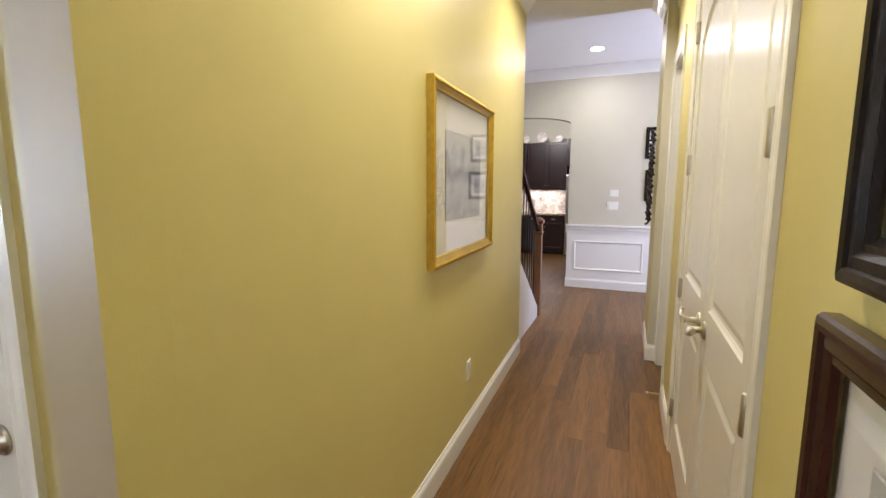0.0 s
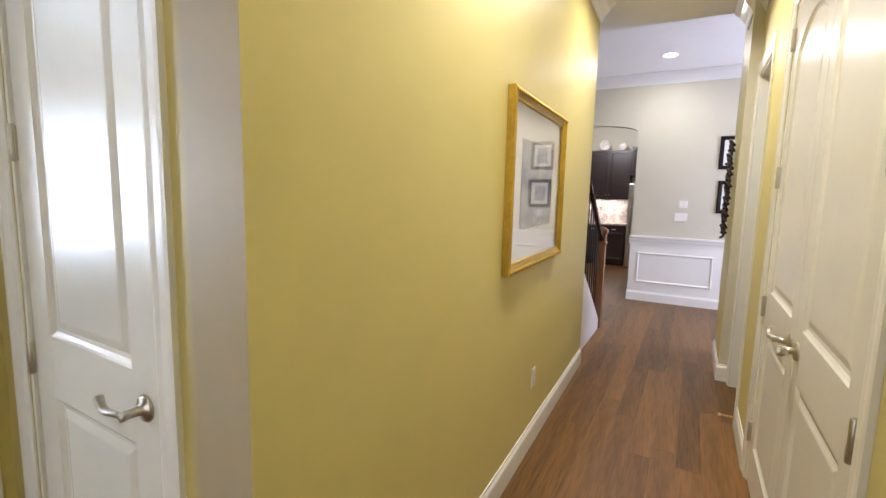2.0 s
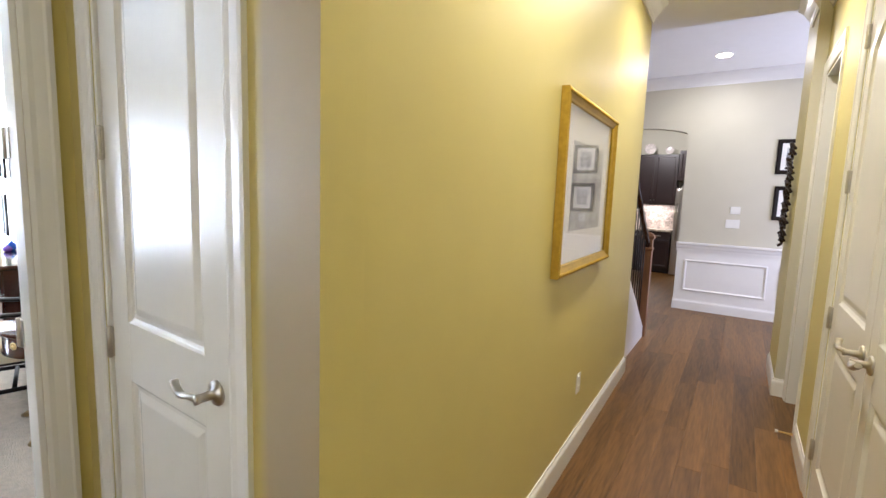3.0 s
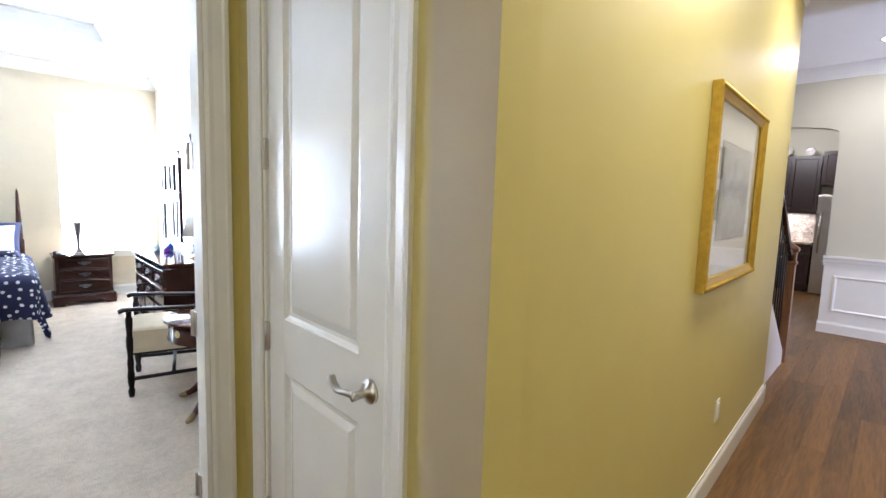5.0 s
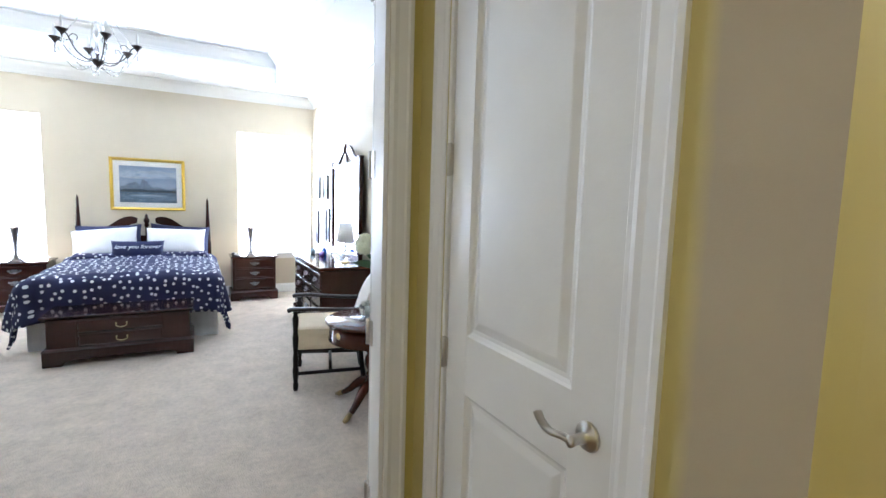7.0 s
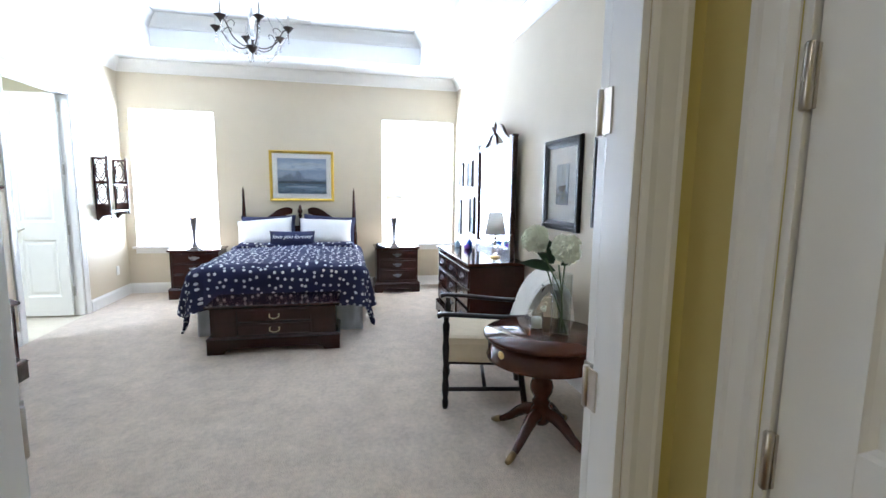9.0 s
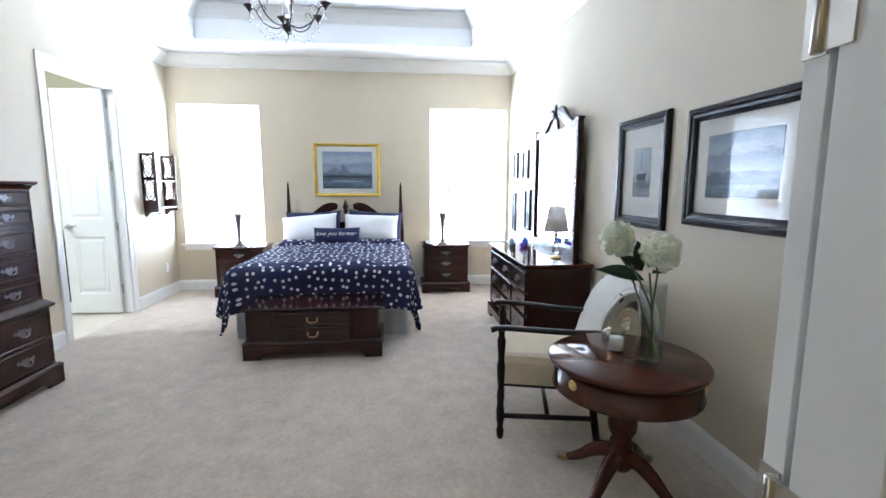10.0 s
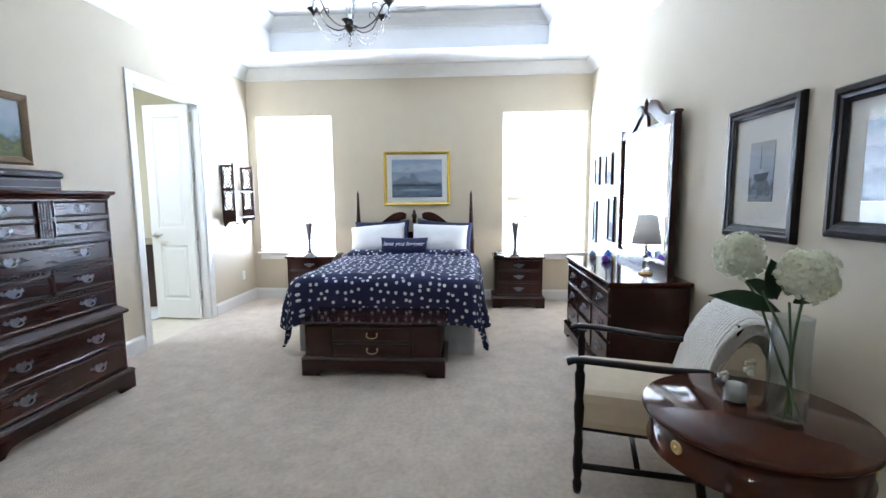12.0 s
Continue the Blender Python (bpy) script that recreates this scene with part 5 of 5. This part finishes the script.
for (hx, hy, hz), R in HEADS:
    st = part("stem", tube(B(), curve([(0.02 - hx * 0.3, 0.02, 0.02), (hx * 0.2, hy * 0.25, 0.22), (hx * 0.6, hy * 0.6, 0.38), (hx, hy, hz - 0.05)], 5), 0.0045, 6), M["stem"], V)
    bm = B()
    lathe(bm, [(R * 0.66 * math.sin(math.pi * j / 10) + 0.0005, -R * 0.66 * math.cos(math.pi * j / 10)) for j in range(11)], 16, pose(hx, hy, hz))
    # florets sit in loose clusters, so that the outline is uneven
    clumps = [Vector((rnd.gauss(0, 1), rnd.gauss(0, 1), rnd.gauss(0.2, 1))).normalized() for _ in range(15)]
    for k in range(200):
        zz = 1 - 2 * (k + 0.5) / 200
        if zz < -0.8:
            continue
        ang = k * 2.39996
        rr_ = math.sqrt(1 - zz * zz)
        d = Vector((rr_ * math.cos(ang), rr_ * math.sin(ang), zz * 1.04)) * 0.94
        near = max(d.dot(c) for c in clumps)
        c = Vector((hx, hy, hz)) + d * R * (0.66 + 0.42 * max(0.0, near) ** 6 + 0.12 * rnd.random())
        q = d.to_track_quat("Z", "Y").to_matrix().to_4x4()
        fm = Matrix.Translation(c) @ q @ pose(0, 0, 0, rnd.uniform(-38, 38), rnd.uniform(-38, 38), rnd.uniform(0, 90))
        s = 0.017 + 0.008 * rnd.random()
        for p in range(4):
            a0 = p * math.pi / 2
            pts = [(0, 0, 0), (s * 0.72 * math.cos(a0 - 0.6), s * 0.72 * math.sin(a0 - 0.6), 0.006), (s * 1.1 * math.cos(a0 - 0.22), s * 1.1 * math.sin(a0 - 0.22), 0.001), (s * 1.1 * math.cos(a0 + 0.22), s * 1.1 * math.sin(a0 + 0.22), 0.001), (s * 0.72 * math.cos(a0 + 0.6), s * 0.72 * math.sin(a0 + 0.6), 0.006)]
            bm.faces.new([bm.verts.new(fm @ Vector(v)) for v in pts])
    part("flower_head", bm, M["petal"], V, "white hydrangea head")


for x0, y0, x1, y1, z1 in ((-0.02, 0.02, 0.05, -0.05, 0.40), (0.02, -0.02, 0.02, -0.11, 0.43)):
    part("stem", tube(B(), curve([(x0, y0, 0.02), (x0 * 0.3, y0 * 0.2, 0.22), (x1, y1, z1)], 5), 0.0042, 6), M["stem"], V)


def leaf_mesh(pts_from, pts_to, w):
    a, b = Vector(pts_from), Vector(pts_to)
    d = b - a
    side = d.cross(Vector((1, 0.15, 0.45))).normalized()
    bm = B()
    rows = []
    for k in range(9):
        u = k / 8
        c = a + d * u + Vector((0, 0, 0.05 * d.length * math.sin(u * math.pi)))
        ww = w * math.sin(min(1, u * 1.05) * math.pi) ** 0.8 * (1 - 0.3 * u) if 0 < k < 8 else 0.001
        rows.append([bm.verts.new(c - side * ww + Vector((0, 0, 0.2 * ww))), bm.verts.new(c), bm.verts.new(c + side * ww + Vector((0, 0, 0.2 * ww)))])
    for r0, r1 in zip(rows, rows[1:]):
        for k in range(2):
            bm.faces.new((r0[k], r0[k + 1], r1[k + 1], r1[k])).smooth = True
    bmesh.ops.solidify(bm, geom=bm.faces[:], thickness=0.001)
    return bm


for p0, p1, w in (((0, -0.04, 0.36), (-0.05, -0.235, 0.40), 0.035), ((0.01, -0.06, 0.40), (0.03, -0.10, 0.53), 0.045), ((0.0, -0.06, 0.40), (0.0, -0.15, 0.46), 0.03), ((0.05, -0.04, 0.40), (0.10, 0.02, 0.44), 0.025)):
    part("leaf", leaf_mesh(p0, p1, w), M["leaf"], V)

C = thing("candle_jar", pose(-5.385, 0.39, TH), "small glass jar with a white candle and silk flower trim", "candle")
bm = B()
jp = [(0.0, 0.0), (0.034, 0.0), (0.037, 0.006), (0.037, 0.105), (0.0345, 0.105), (0.0345, 0.012), (0.0, 0.010)]
rs = [[bm.verts.new((max(r, 0.0005) * math.cos(a * math.pi / 12), max(r, 0.0005) * math.sin(a * math.pi / 12), z)) for a in range(24)] for r, z in jp]
for a, b in zip(rs, rs[1:]):
    for k in range(24):
        bm.faces.new((a[k], a[(k + 1) % 24], b[(k + 1) % 24], b[k])).smooth = True
bm.faces.new(rs[0])
bm.faces.new(rs[-1])
part("jar", bm, M["vaseglass"], C).visible_shadow = False
part("wax", lathe(B(), [(0.033, 0.013), (0.033, 0.068), (0.0, 0.066)], 24), M["wax"], C)
for k, (x, y, z, cm) in enumerate(((-0.01, -0.05, 0.075, "pewter"), (0.0, -0.045, 0.10, "wax"), (0.01, 0.035, 0.125, "petal"), (-0.01, 0.05, 0.14, "seat"))):
    bm = B()
    for p in range(9):
        a = p * 0.7
        tube(bm, [(x, y, z), (x + 0.006 + 0.010 * math.cos(a * 2.1), y + 0.018 * math.sin(a), z + 0.018 * math.cos(a))], [0.004, 0.0055], 6)
    part("trim_flower", bm, M[cm], C)

# ---- chandelier ----
CHN = thing("chandelier", pose(-7.08, -1.376, 2.495), "dark bronze scroll-arm chandelier with glass drops", "chandelier")
part("hub", lathe(B(), [(0.002, -0.006), (0.010, 0.008), (0.030, 0.030), (0.046, 0.052), (0.048, 0.060), (0.030, 0.068), (0.012, 0.074), (0.010, 0.10)], 16), M["bronze"], CHN)
part("glass_column", lathe(B(), [(0.010, 0.10), (0.022, 0.13), (0.012, 0.17), (0.012, 0.21), (0.026, 0.27), (0.014, 0.33), (0.010, 0.40), (0.022, 0.46), (0.010, 0.52), (0.008, 0.63)], 10), M["crystal"], CHN)
cr = part("leaf_crown", lathe(B(), [(0.006, 0.63), (0.020, 0.64), (0.026, 0.66), (0.012, 0.685), (0.004, 0.70)], 12), M["bronze"], CHN)
for k in range(6):
    part("crown_leaf", tube(B(), curve([(0.015, 0, 0.675), (0.04, 0, 0.685), (0.062, 0, 0.665), (0.068, 0, 0.640)], 4), [0.005, 0.008, 0.011, 0.013, 0.014, 0.014, 0.013, 0.012, 0.010, 0.008, 0.006, 0.004, 0.002], 6, pose(0, 0, 0, 0, 0, 60 * k), 0.3), M["bronze"], cr)
part("chain", tube(B(), [(0, 0, 0.70), (0, 0, TZ - 2.515)], 0.005, 8), M["bronze"], CHN)
part("canopy", lathe(B(), [(0.01, TZ - 2.555), (0.05, TZ - 2.53), (0.065, TZ - 2.50), (0.065, TZ - 2.495)], 20), M["bronze"], CHN)
for k in range(6):
    a = radians(20 + 60 * k)
    c, s_ = math.cos(a), math.sin(a)
    arm = part("arm", tube(B(), [(c * p.x, s_ * p.x, p.z) for p in curve([(0.03, 0, 0.055), (0.10, 0, 0.045), (0.18, 0, 0.085), (0.225, 0, 0.15), (0.25, 0, 0.185), (0.285, 0, 0.185)], 5)], 0.0048, 6), M["bronze"], CHN)
    part("scroll", tube(B(), [(c * p.x, s_ * p.x, p.z) for p in curve([(0.235, 0, 0.165), (0.20, 0, 0.20), (0.165, 0, 0.195), (0.17, 0, 0.165)], 5)], 0.003, 6), M["bronze"], arm)
    part("candle_cup", lathe(B(), [(0.003, 0.160), (0.010, 0.172), (0.034, 0.200), (0.042, 0.206), (0.040, 0.209), (0.012, 0.208)], 14, pose(c * 0.285, s_ * 0.285, 0)), M["bronze"], arm)
    part("candle_sleeve", lathe(B(), [(0.009, 0.208), (0.009, 0.262), (0.004, 0.266), (0.009, 0.278), (0.006, 0.30), (0.001, 0.312)], 10, pose(c * 0.285, s_ * 0.285, 0)), M["wax"], arm)
    # strings of glass beads: one hung between hub and cup, one up to the crown
    part("glass_garland", tube(B(), [(c * (0.045 + 0.24 * q / 24), s_ * (0.045 + 0.24 * q / 24), 0.005 + 0.16 * q / 24 - 0.10 * math.sin(q / 24 * math.pi)) for q in range(25)], [0.002 + 0.006 * (q % 3 == 1) for q in range(25)], 6), M["crystal"], arm)
    part("glass_strand", tube(B(), [(c * (0.066 + 0.21 * (q / 36) ** 2.2), s_ * (0.066 + 0.21 * (q / 36) ** 2.2), 0.64 - 0.45 * q / 36) for q in range(37)], [0.0015 + 0.004 * (q % 2) for q in range(37)], 6), M["crystal"], arm)
    part("glass_drop", lathe(B(), [(0.001, 0.085), (0.009, 0.10), (0.002, 0.158)], 6, pose(c * 0.285, s_ * 0.285, 0)), M["crystal"], arm)
part("glass_drop", lathe(B(), [(0.001, -0.06), (0.011, -0.042), (0.002, -0.006)], 8), M["crystal"], CHN)


t = thing("ceiling_vent", pose(-9.0, -1.2, TZ), "small white ceiling air vent", "vent")
part("frame", rings(B(), [(-0.06, -0.16, 0.06, 0.16, 0.0), (-0.06, -0.16, 0.06, 0.16, 0.008), (-0.045, -0.145, 0.045, 0.145, 0.008), (-0.045, -0.145, 0.045, 0.145, 0.002)]), M["plastic"], t, m=pose(0, 0, 0, -90))
for k in range(5):
    part("slat", box(B(), -0.034 + k * 0.017 - 0.005, -0.144, -0.009, -0.034 + k * 0.017 + 0.005, 0.144, -0.007), M["plastic"], t)

# ---- windows ----
for k, (y0, y1, z0, z1) in enumerate(WIN):
    wd = thing("window_%d" % (k + 1), pose(XB, y0, 0, 0, 0, 90), "tall white window with pale blinds and bright daylight", "window", kind="structure")
    w = y1 - y0
    part("window_sill", box(B(), -0.04, -0.05, z0 - 0.028, w + 0.04, 0.10, z0 - 0.001, 0.004), M["white"], wd)
    part("apron", box(B(), -0.01, -0.018, z0 - 0.095, w + 0.01, -0.001, z0 - 0.029, 0.003), M["white"], wd)
    bm = B()
    for a, b, c, d in ((0, z0, 0.05, z1), (w - 0.05, z0, w, z1), (0.05, z0, w - 0.05, z0 + 0.06), (0.05, z1 - 0.05, w - 0.05, z1), (0.05, (z0 + z1) / 2 - 0.02, w - 0.05, (z0 + z1) / 2 + 0.02)):
        box(bm, a, 0.115, b, c, 0.15, d)
    part("window_frame", bm, M["white"], wd)
    for a, b in ((z0 + 0.06, (z0 + z1) / 2 - 0.02), ((z0 + z1) / 2 + 0.02, z1 - 0.05)):
        g = part("pane", box(B(), 0.05, 0.13, a, w - 0.05, 0.134, b), M["glass"], wd)
        g.visible_shadow = False
    bl = thing("window_blind", pose(XB, y0, 0, 0, 0, 90), "open white horizontal slat blind in the window", "blind", "blinds")
    part("head_rail", box(B(), 0.006, 0.02, z1 - 0.06, w - 0.006, 0.075, z1 - 0.002, 0.003), M["blind"], bl)
    sl = mesh_of("slat", box(B(), 0.01, -0.024, -0.0014, w - 0.01, 0.024, 0.0014), M["blind"])
    z = z1 - 0.09
    while z > z0 + 0.03:
        ob = new("slat", sl)
        ob.parent = bl
        ob.matrix_local = pose(0, 0.047, z, -54)
        z -= 0.046
    part("bottom_rail", box(B(), 0.01, 0.025, z0 + 0.004, w - 0.01, 0.07, z0 + 0.02, 0.003), M["blind"], bl)

# ---- fretwork wall shelf ----
SH = thing("wall_shelf", pose(-9.10, YL, 1.03, 0, 0, 180), "dark fretwork wall shelf with two boards", "shelf")
for x in (0.0, 0.47):
    bm = B()
    for y in (-0.16, -0.026):
        box(bm, x - 0.009, y, 0.06, x + 0.009, y + 0.026, 0.74, 0.003)
    for za, zb in ((0.10, 0.20), (0.435, 0.465), (0.715, 0.74)):
        box(bm, x - 0.008, -0.135, za, x + 0.008, -0.025, zb)
    for z0, z1 in ((0.20, 0.435), (0.465, 0.715)):
        cz, hz = (z0 + z1) / 2, (z1 - z0) / 2
        # an oval set in each opening, crossed by a diamond
        tube(bm, [(x, -0.080 + 0.052 * math.cos(q * math.pi / 10), cz + hz * math.sin(q * math.pi / 10)) for q in range(21)], 0.007, 6)
        dia = [(x, -0.080, cz + hz * 0.72), (x, -0.032, cz), (x, -0.080, cz - hz * 0.72), (x, -0.128, cz)]
        for p, q in zip(dia, [*dia[1:], dia[0]]):
            tube(bm, [p, q], 0.005, 6)
    # scrolled foot and crest
    prism(bm, [(-0.16, 0.10), (-0.02, 0.10), (0.0, 0.03), (-0.02, 0.0), (-0.035, 0.02), (-0.07, 0.055), (-0.12, 0.06)], 0.016, pose(x + 0.008, 0, 0, 0, 0, 90))
    lathe(bm, [(0.010, 0.735), (0.014, 0.748), (0.009, 0.758), (0.002, 0.770)], 10, pose(x, -0.147, 0))
    part("side_panel", bm, M["cherry"], SH)
for z in (0.10, 0.42):
    part("shelf_board", box(B(), 0.006, -0.15, z, 0.465, -0.004, z + 0.014, 0.003), M["white"], SH)
part("peg", lathe(B(), [(0.006, 0), (0.006, 0.03), (0.014, 0.035), (0.008, 0.05)], 8, pose(0.25, -0.005, 0.03, 90)), M["black"], SH)


def outlet(m):
    t = thing("wall_outlet", m, "white plastic duplex wall outlet", "outlet", "outlets")
    part("plate", box(B(), -0.036, -0.007, -0.058, 0.036, 0, 0.058, 0.003), M["plastic"], t)
    for z in (-0.026, 0.026):
        part("socket", box(B(), -0.017, -0.010, z - 0.016, 0.017, -0.006, z + 0.016, 0.003), M["plastic"], t)
    return t


outlet(HALL_L @ pose(0, 1.98, 0.42, 0, 0, 90))
outlet(pose(-9.50, YL, 0.37, 0, 0, 180))
t = thing("door_stop", HALL @ pose(HR - 0.016, 2.86, 0.075, 0, 0, 0), "small brass spring door stop on the baseboard", "door stop")
part("spring", tube(B(), [(0, 0, 0), (-0.03, 0, 0), (-0.075, 0, 0)], [0.009, 0.006, 0.006], 8), M["brass"], t)
part("tip", tube(B(), [(-0.075, 0, 0), (-0.09, 0, 0)], 0.009, 8), M["plastic"], t)
t = thing("wall_sculpture", HALL @ pose(1.038, 4.1, 1.15), "dark scrolled metal wall sculpture", "wall art")
rnd = random.Random(7)
for k in range(16):
    y, z = rnd.uniform(-0.12, 0.25), 0.05 + k * 0.05
    part("scroll", tube(B(), curve([(-0.02, y, z), (-0.05, y + 0.06, z + 0.05), (-0.03, y + 0.1, z - 0.02), (-0.055, y + 0.02, z - 0.04)], 4), 0.012, 6), M["bronze"], t)

# ---- stairs beside the hall ----
ST = thing("staircase", HALL, "staircase with dark treads, white skirt and iron balusters", "staircase", kind="structure")
for k in range(10):
    v = 4.62 - 0.26 * k
    part("riser", box(B(), -1.14, v - 0.018, 0.18 * k, -0.16, v, 0.18 * (k + 1) - 0.03), M["white"], ST)
    part("tread", box(B(), -1.14, v - 0.28, 0.18 * (k + 1) - 0.03, -0.16, v + 0.02, 0.18 * (k + 1), 0.006), M["oak"], ST)
bm = B()
prism(bm, [(4.72, 0.0), (4.72, 0.12), (3.50, 0.98), (3.50, 0.0)], 0.06)
part("skirt_board", bm, M["white"], ST, m=pose(-0.095, 0, 0, 0, 0, 90))
NW = thing("newel_post", HALL @ pose(-0.12, 4.78, 0), "square stained-oak newel post", "newel post")
part("shaft", box(B(), -0.045, -0.045, 0, 0.045, 0.045, 1.08, 0.004), M["oak"], NW)
part("cap", rings_xy(B(), -0.06, -0.06, 0.06, 0.06, [(0.012, 1.08), (0, 1.095), (0, 1.12), (0.02, 1.14), (0.05, 1.16)]), M["oak"], NW)
part("collar", rings_xy(B(), -0.055, -0.055, 0.055, 0.055, [(0.008, 0.96), (0, 0.97), (0, 0.985), (0.008, 0.995)]), M["oak"], NW)
RL = thing("stair_rail", HALL, "dark handrail with black iron balusters", "railing")
part("handrail", tube(B(), [(-0.12, 4.74, 1.02), (-0.12, 3.52, 1.86)], 0.03, 8), M["cherry"], RL)
for k in range(9):
    v = 4.56 - 0.12 * k
    z = 0.12 + (4.72 - v) * 0.705
    part("baluster", tube(B(), [(-0.12, v, z), (-0.12, v, z + 0.85)], 0.007, 6), M["iron"], RL)

# ---- kitchen seen through the arch ----
def cabinet(m, w, h, d, label, doors=2, drawers=False):
    t = thing("kitchen_cabinet", m, label, "cabinet", "kitchen cabinets")
    part("body", box(B(), 0, 0, 0, w, d, h), M["espresso"], t)
    dw = w / doors
    top = h - (0.18 if drawers else 0.01)
    for k in range(doors):
        x0, x1 = k * dw + 0.006, (k + 1) * dw - 0.006
        dd = part("door", rings(B(), [(x0, 0.012, x1, top, 0), (x0, 0.012, x1, top, -0.018), (x0 + 0.05, 0.062, x1 - 0.05, top - 0.05, -0.018), (x0 + 0.06, 0.072, x1 - 0.06, top - 0.06, -0.008)]), M["espresso"], t)
        part("knob", lathe(B(), [(0, 0), (0.006, 0), (0.006, 0.012), (0.014, 0.02), (0, 0.028)], 10, pose(x1 - 0.03 if k % 2 == 0 else x0 + 0.03, -0.018, 0.09 if not drawers else top - 0.08, 90)), M["nickel"], dd)
        if drawers:
            dr = part("drawer", rings(B(), [(x0, top + 0.012, x1, h - 0.012, 0), (x0, top + 0.012, x1, h - 0.012, -0.018), (x0 + 0.02, top + 0.03, x1 - 0.02, h - 0.03, -0.014)]), M["espresso"], t)
            part("cup_pull", box(B(), (x0 + x1) / 2 - 0.04, -0.035, (top + h) / 2 - 0.01, (x0 + x1) / 2 + 0.04, -0.015, (top + h) / 2 + 0.012, 0.005), M["nickel"], dr)
    return t


for u in (-2.32, -1.40):
    cabinet(HALL @ pose(u, 10.17, 1.45), 0.90, 1.06, 0.33, "dark espresso upper kitchen cabinet with two doors")
    cabinet(HALL @ pose(u, 9.90, 0.10), 0.90, 0.78, 0.60, "dark espresso base kitchen cabinet with drawers", drawers=True)
fixed("toe_kick", box(B(), -2.32, 9.96, -0.005, -0.50, 10.5, 0.10), M["espresso"], "dark toe kick", HALL)
t = thing("countertop", HALL @ pose(0, 0, 0), "speckled granite kitchen counter", "counter")
part("slab", box(B(), -2.34, 9.87, 0.88, -0.49, 10.51, 0.92, 0.004), M["stone"], t)
bk = fixed("backsplash", box(B(), -2.34, 10.508, 0.92, -0.49, 10.518, 1.45), M["mosaic"], "light mosaic tile backsplash", HALL)
lamp("under_cabinet_light", HALL @ pose(-1.1, 10.3, 1.44), 8, (1.0, 0.95, 0.88), 1.0, 0.1)
FR = thing("refrigerator", HALL @ pose(-0.46, 9.72, 0), "stainless steel refrigerator under a dark cabinet", "refrigerator")
part("body", box(B(), 0, 0.03, 0.02, 0.90, 0.78, 1.78, 0.006), M["nickel"], FR)
for z0, z1 in ((0.04, 0.62), (0.64, 1.76)):
    part("door", box(B(), 0.004, 0, z0, 0.896, 0.028, z1, 0.006), M["nickel"], FR)
part("handle", tube(B(), [(0.07, -0.04, 0.75), (0.07, -0.04, 1.5)], 0.012, 8), M["nickel"], FR)
cabinet(HALL @ pose(-0.46, 9.85, 1.95), 0.90, 0.60, 0.65, "dark espresso cabinet above the refrigerator")
for u, r in ((-1.08, 0.12), (-0.70, 0.085), (-1.45, 0.09)):
    t = thing("display_plate", HALL @ pose(u, 10.20, 2.51 + r * 0.98, 80), "painted china plate standing on the kitchen cabinet", "plate", "display plates")
    part("dish", lathe(B(), [(0.0, 0.004), (r * 0.6, 0.0), (r * 0.7, 0.004), (r, 0.016), (r, 0.019), (r * 0.68, 0.009), (0.0, 0.008)], 28), M["plate"], t)

# ---- bathroom glimpse ----
VN = thing("bathroom_vanity", pose(-9.80, -5.78, 0), "dark bathroom vanity with a pale stone top", "vanity")
part("body", box(B(), 0, 0, 0.0, 0.56, 1.55, 0.80, 0.003), M["espresso"], VN)
part("counter", box(B(), 0, 0, 0.80, 0.58, 1.57, 0.835, 0.005), M["stone"], VN)
part("faucet", tube(B(), curve([(0.16, 1.2, 0.83), (0.16, 1.2, 0.93), (0.22, 1.2, 0.96), (0.27, 1.2, 0.92)], 4), 0.012, 8), M["nickel"], VN)
t = thing("bath_mat", pose(-8.9, -4.35, -0.004), "small white bath mat on the tile floor", "mat")
part("pile", box(B(), -0.3, -0.2, 0, 0.3, 0.2, 0.018, 0.006), M["cotton"], t)

# ---- hall floor planks ----
PL = fixed("hall_floor", box(B(), -3.7, -3.3, -0.016, 3.9, 10.6, -0.0145), M["plank"], "dark brown hardwood plank floor", HALL @ pose(0, 0, 0), "floor")
PW = 0.127
rnd = random.Random(11)
lengths = (0.9, 1.2, 1.5, 1.9)
plank_mesh = {ln: mesh_of("plank", box(B(), 0.0003, 0.0003, -0.0144, PW - 0.0003, ln - 0.0003, 0.0, 0.0005), M["plank"]) for ln in lengths}
rest = B()
for i in range(-10, 10):
    v = -1.6 - rnd.random()
    while v < 10.4:
        ln = rnd.choice(lengths)
        u = i * PW + 0.02
        if 0.0 < v + ln and v < 5.6 and -0.3 < u < 1.15 and v > -0.5:
            ob = new("plank", plank_mesh[ln])
            ob.parent = PL
            ob.matrix_local = pose(u, v, 0)
        else:
            box(rest, u + 0.0006, v + 0.0006, -0.0144, u + PW - 0.0006, v + ln - 0.0006, 0.0)
        v += ln
tagged(part("far_planks", rest, M["plank"], PL), "dark brown hardwood planks", kind="stuff")
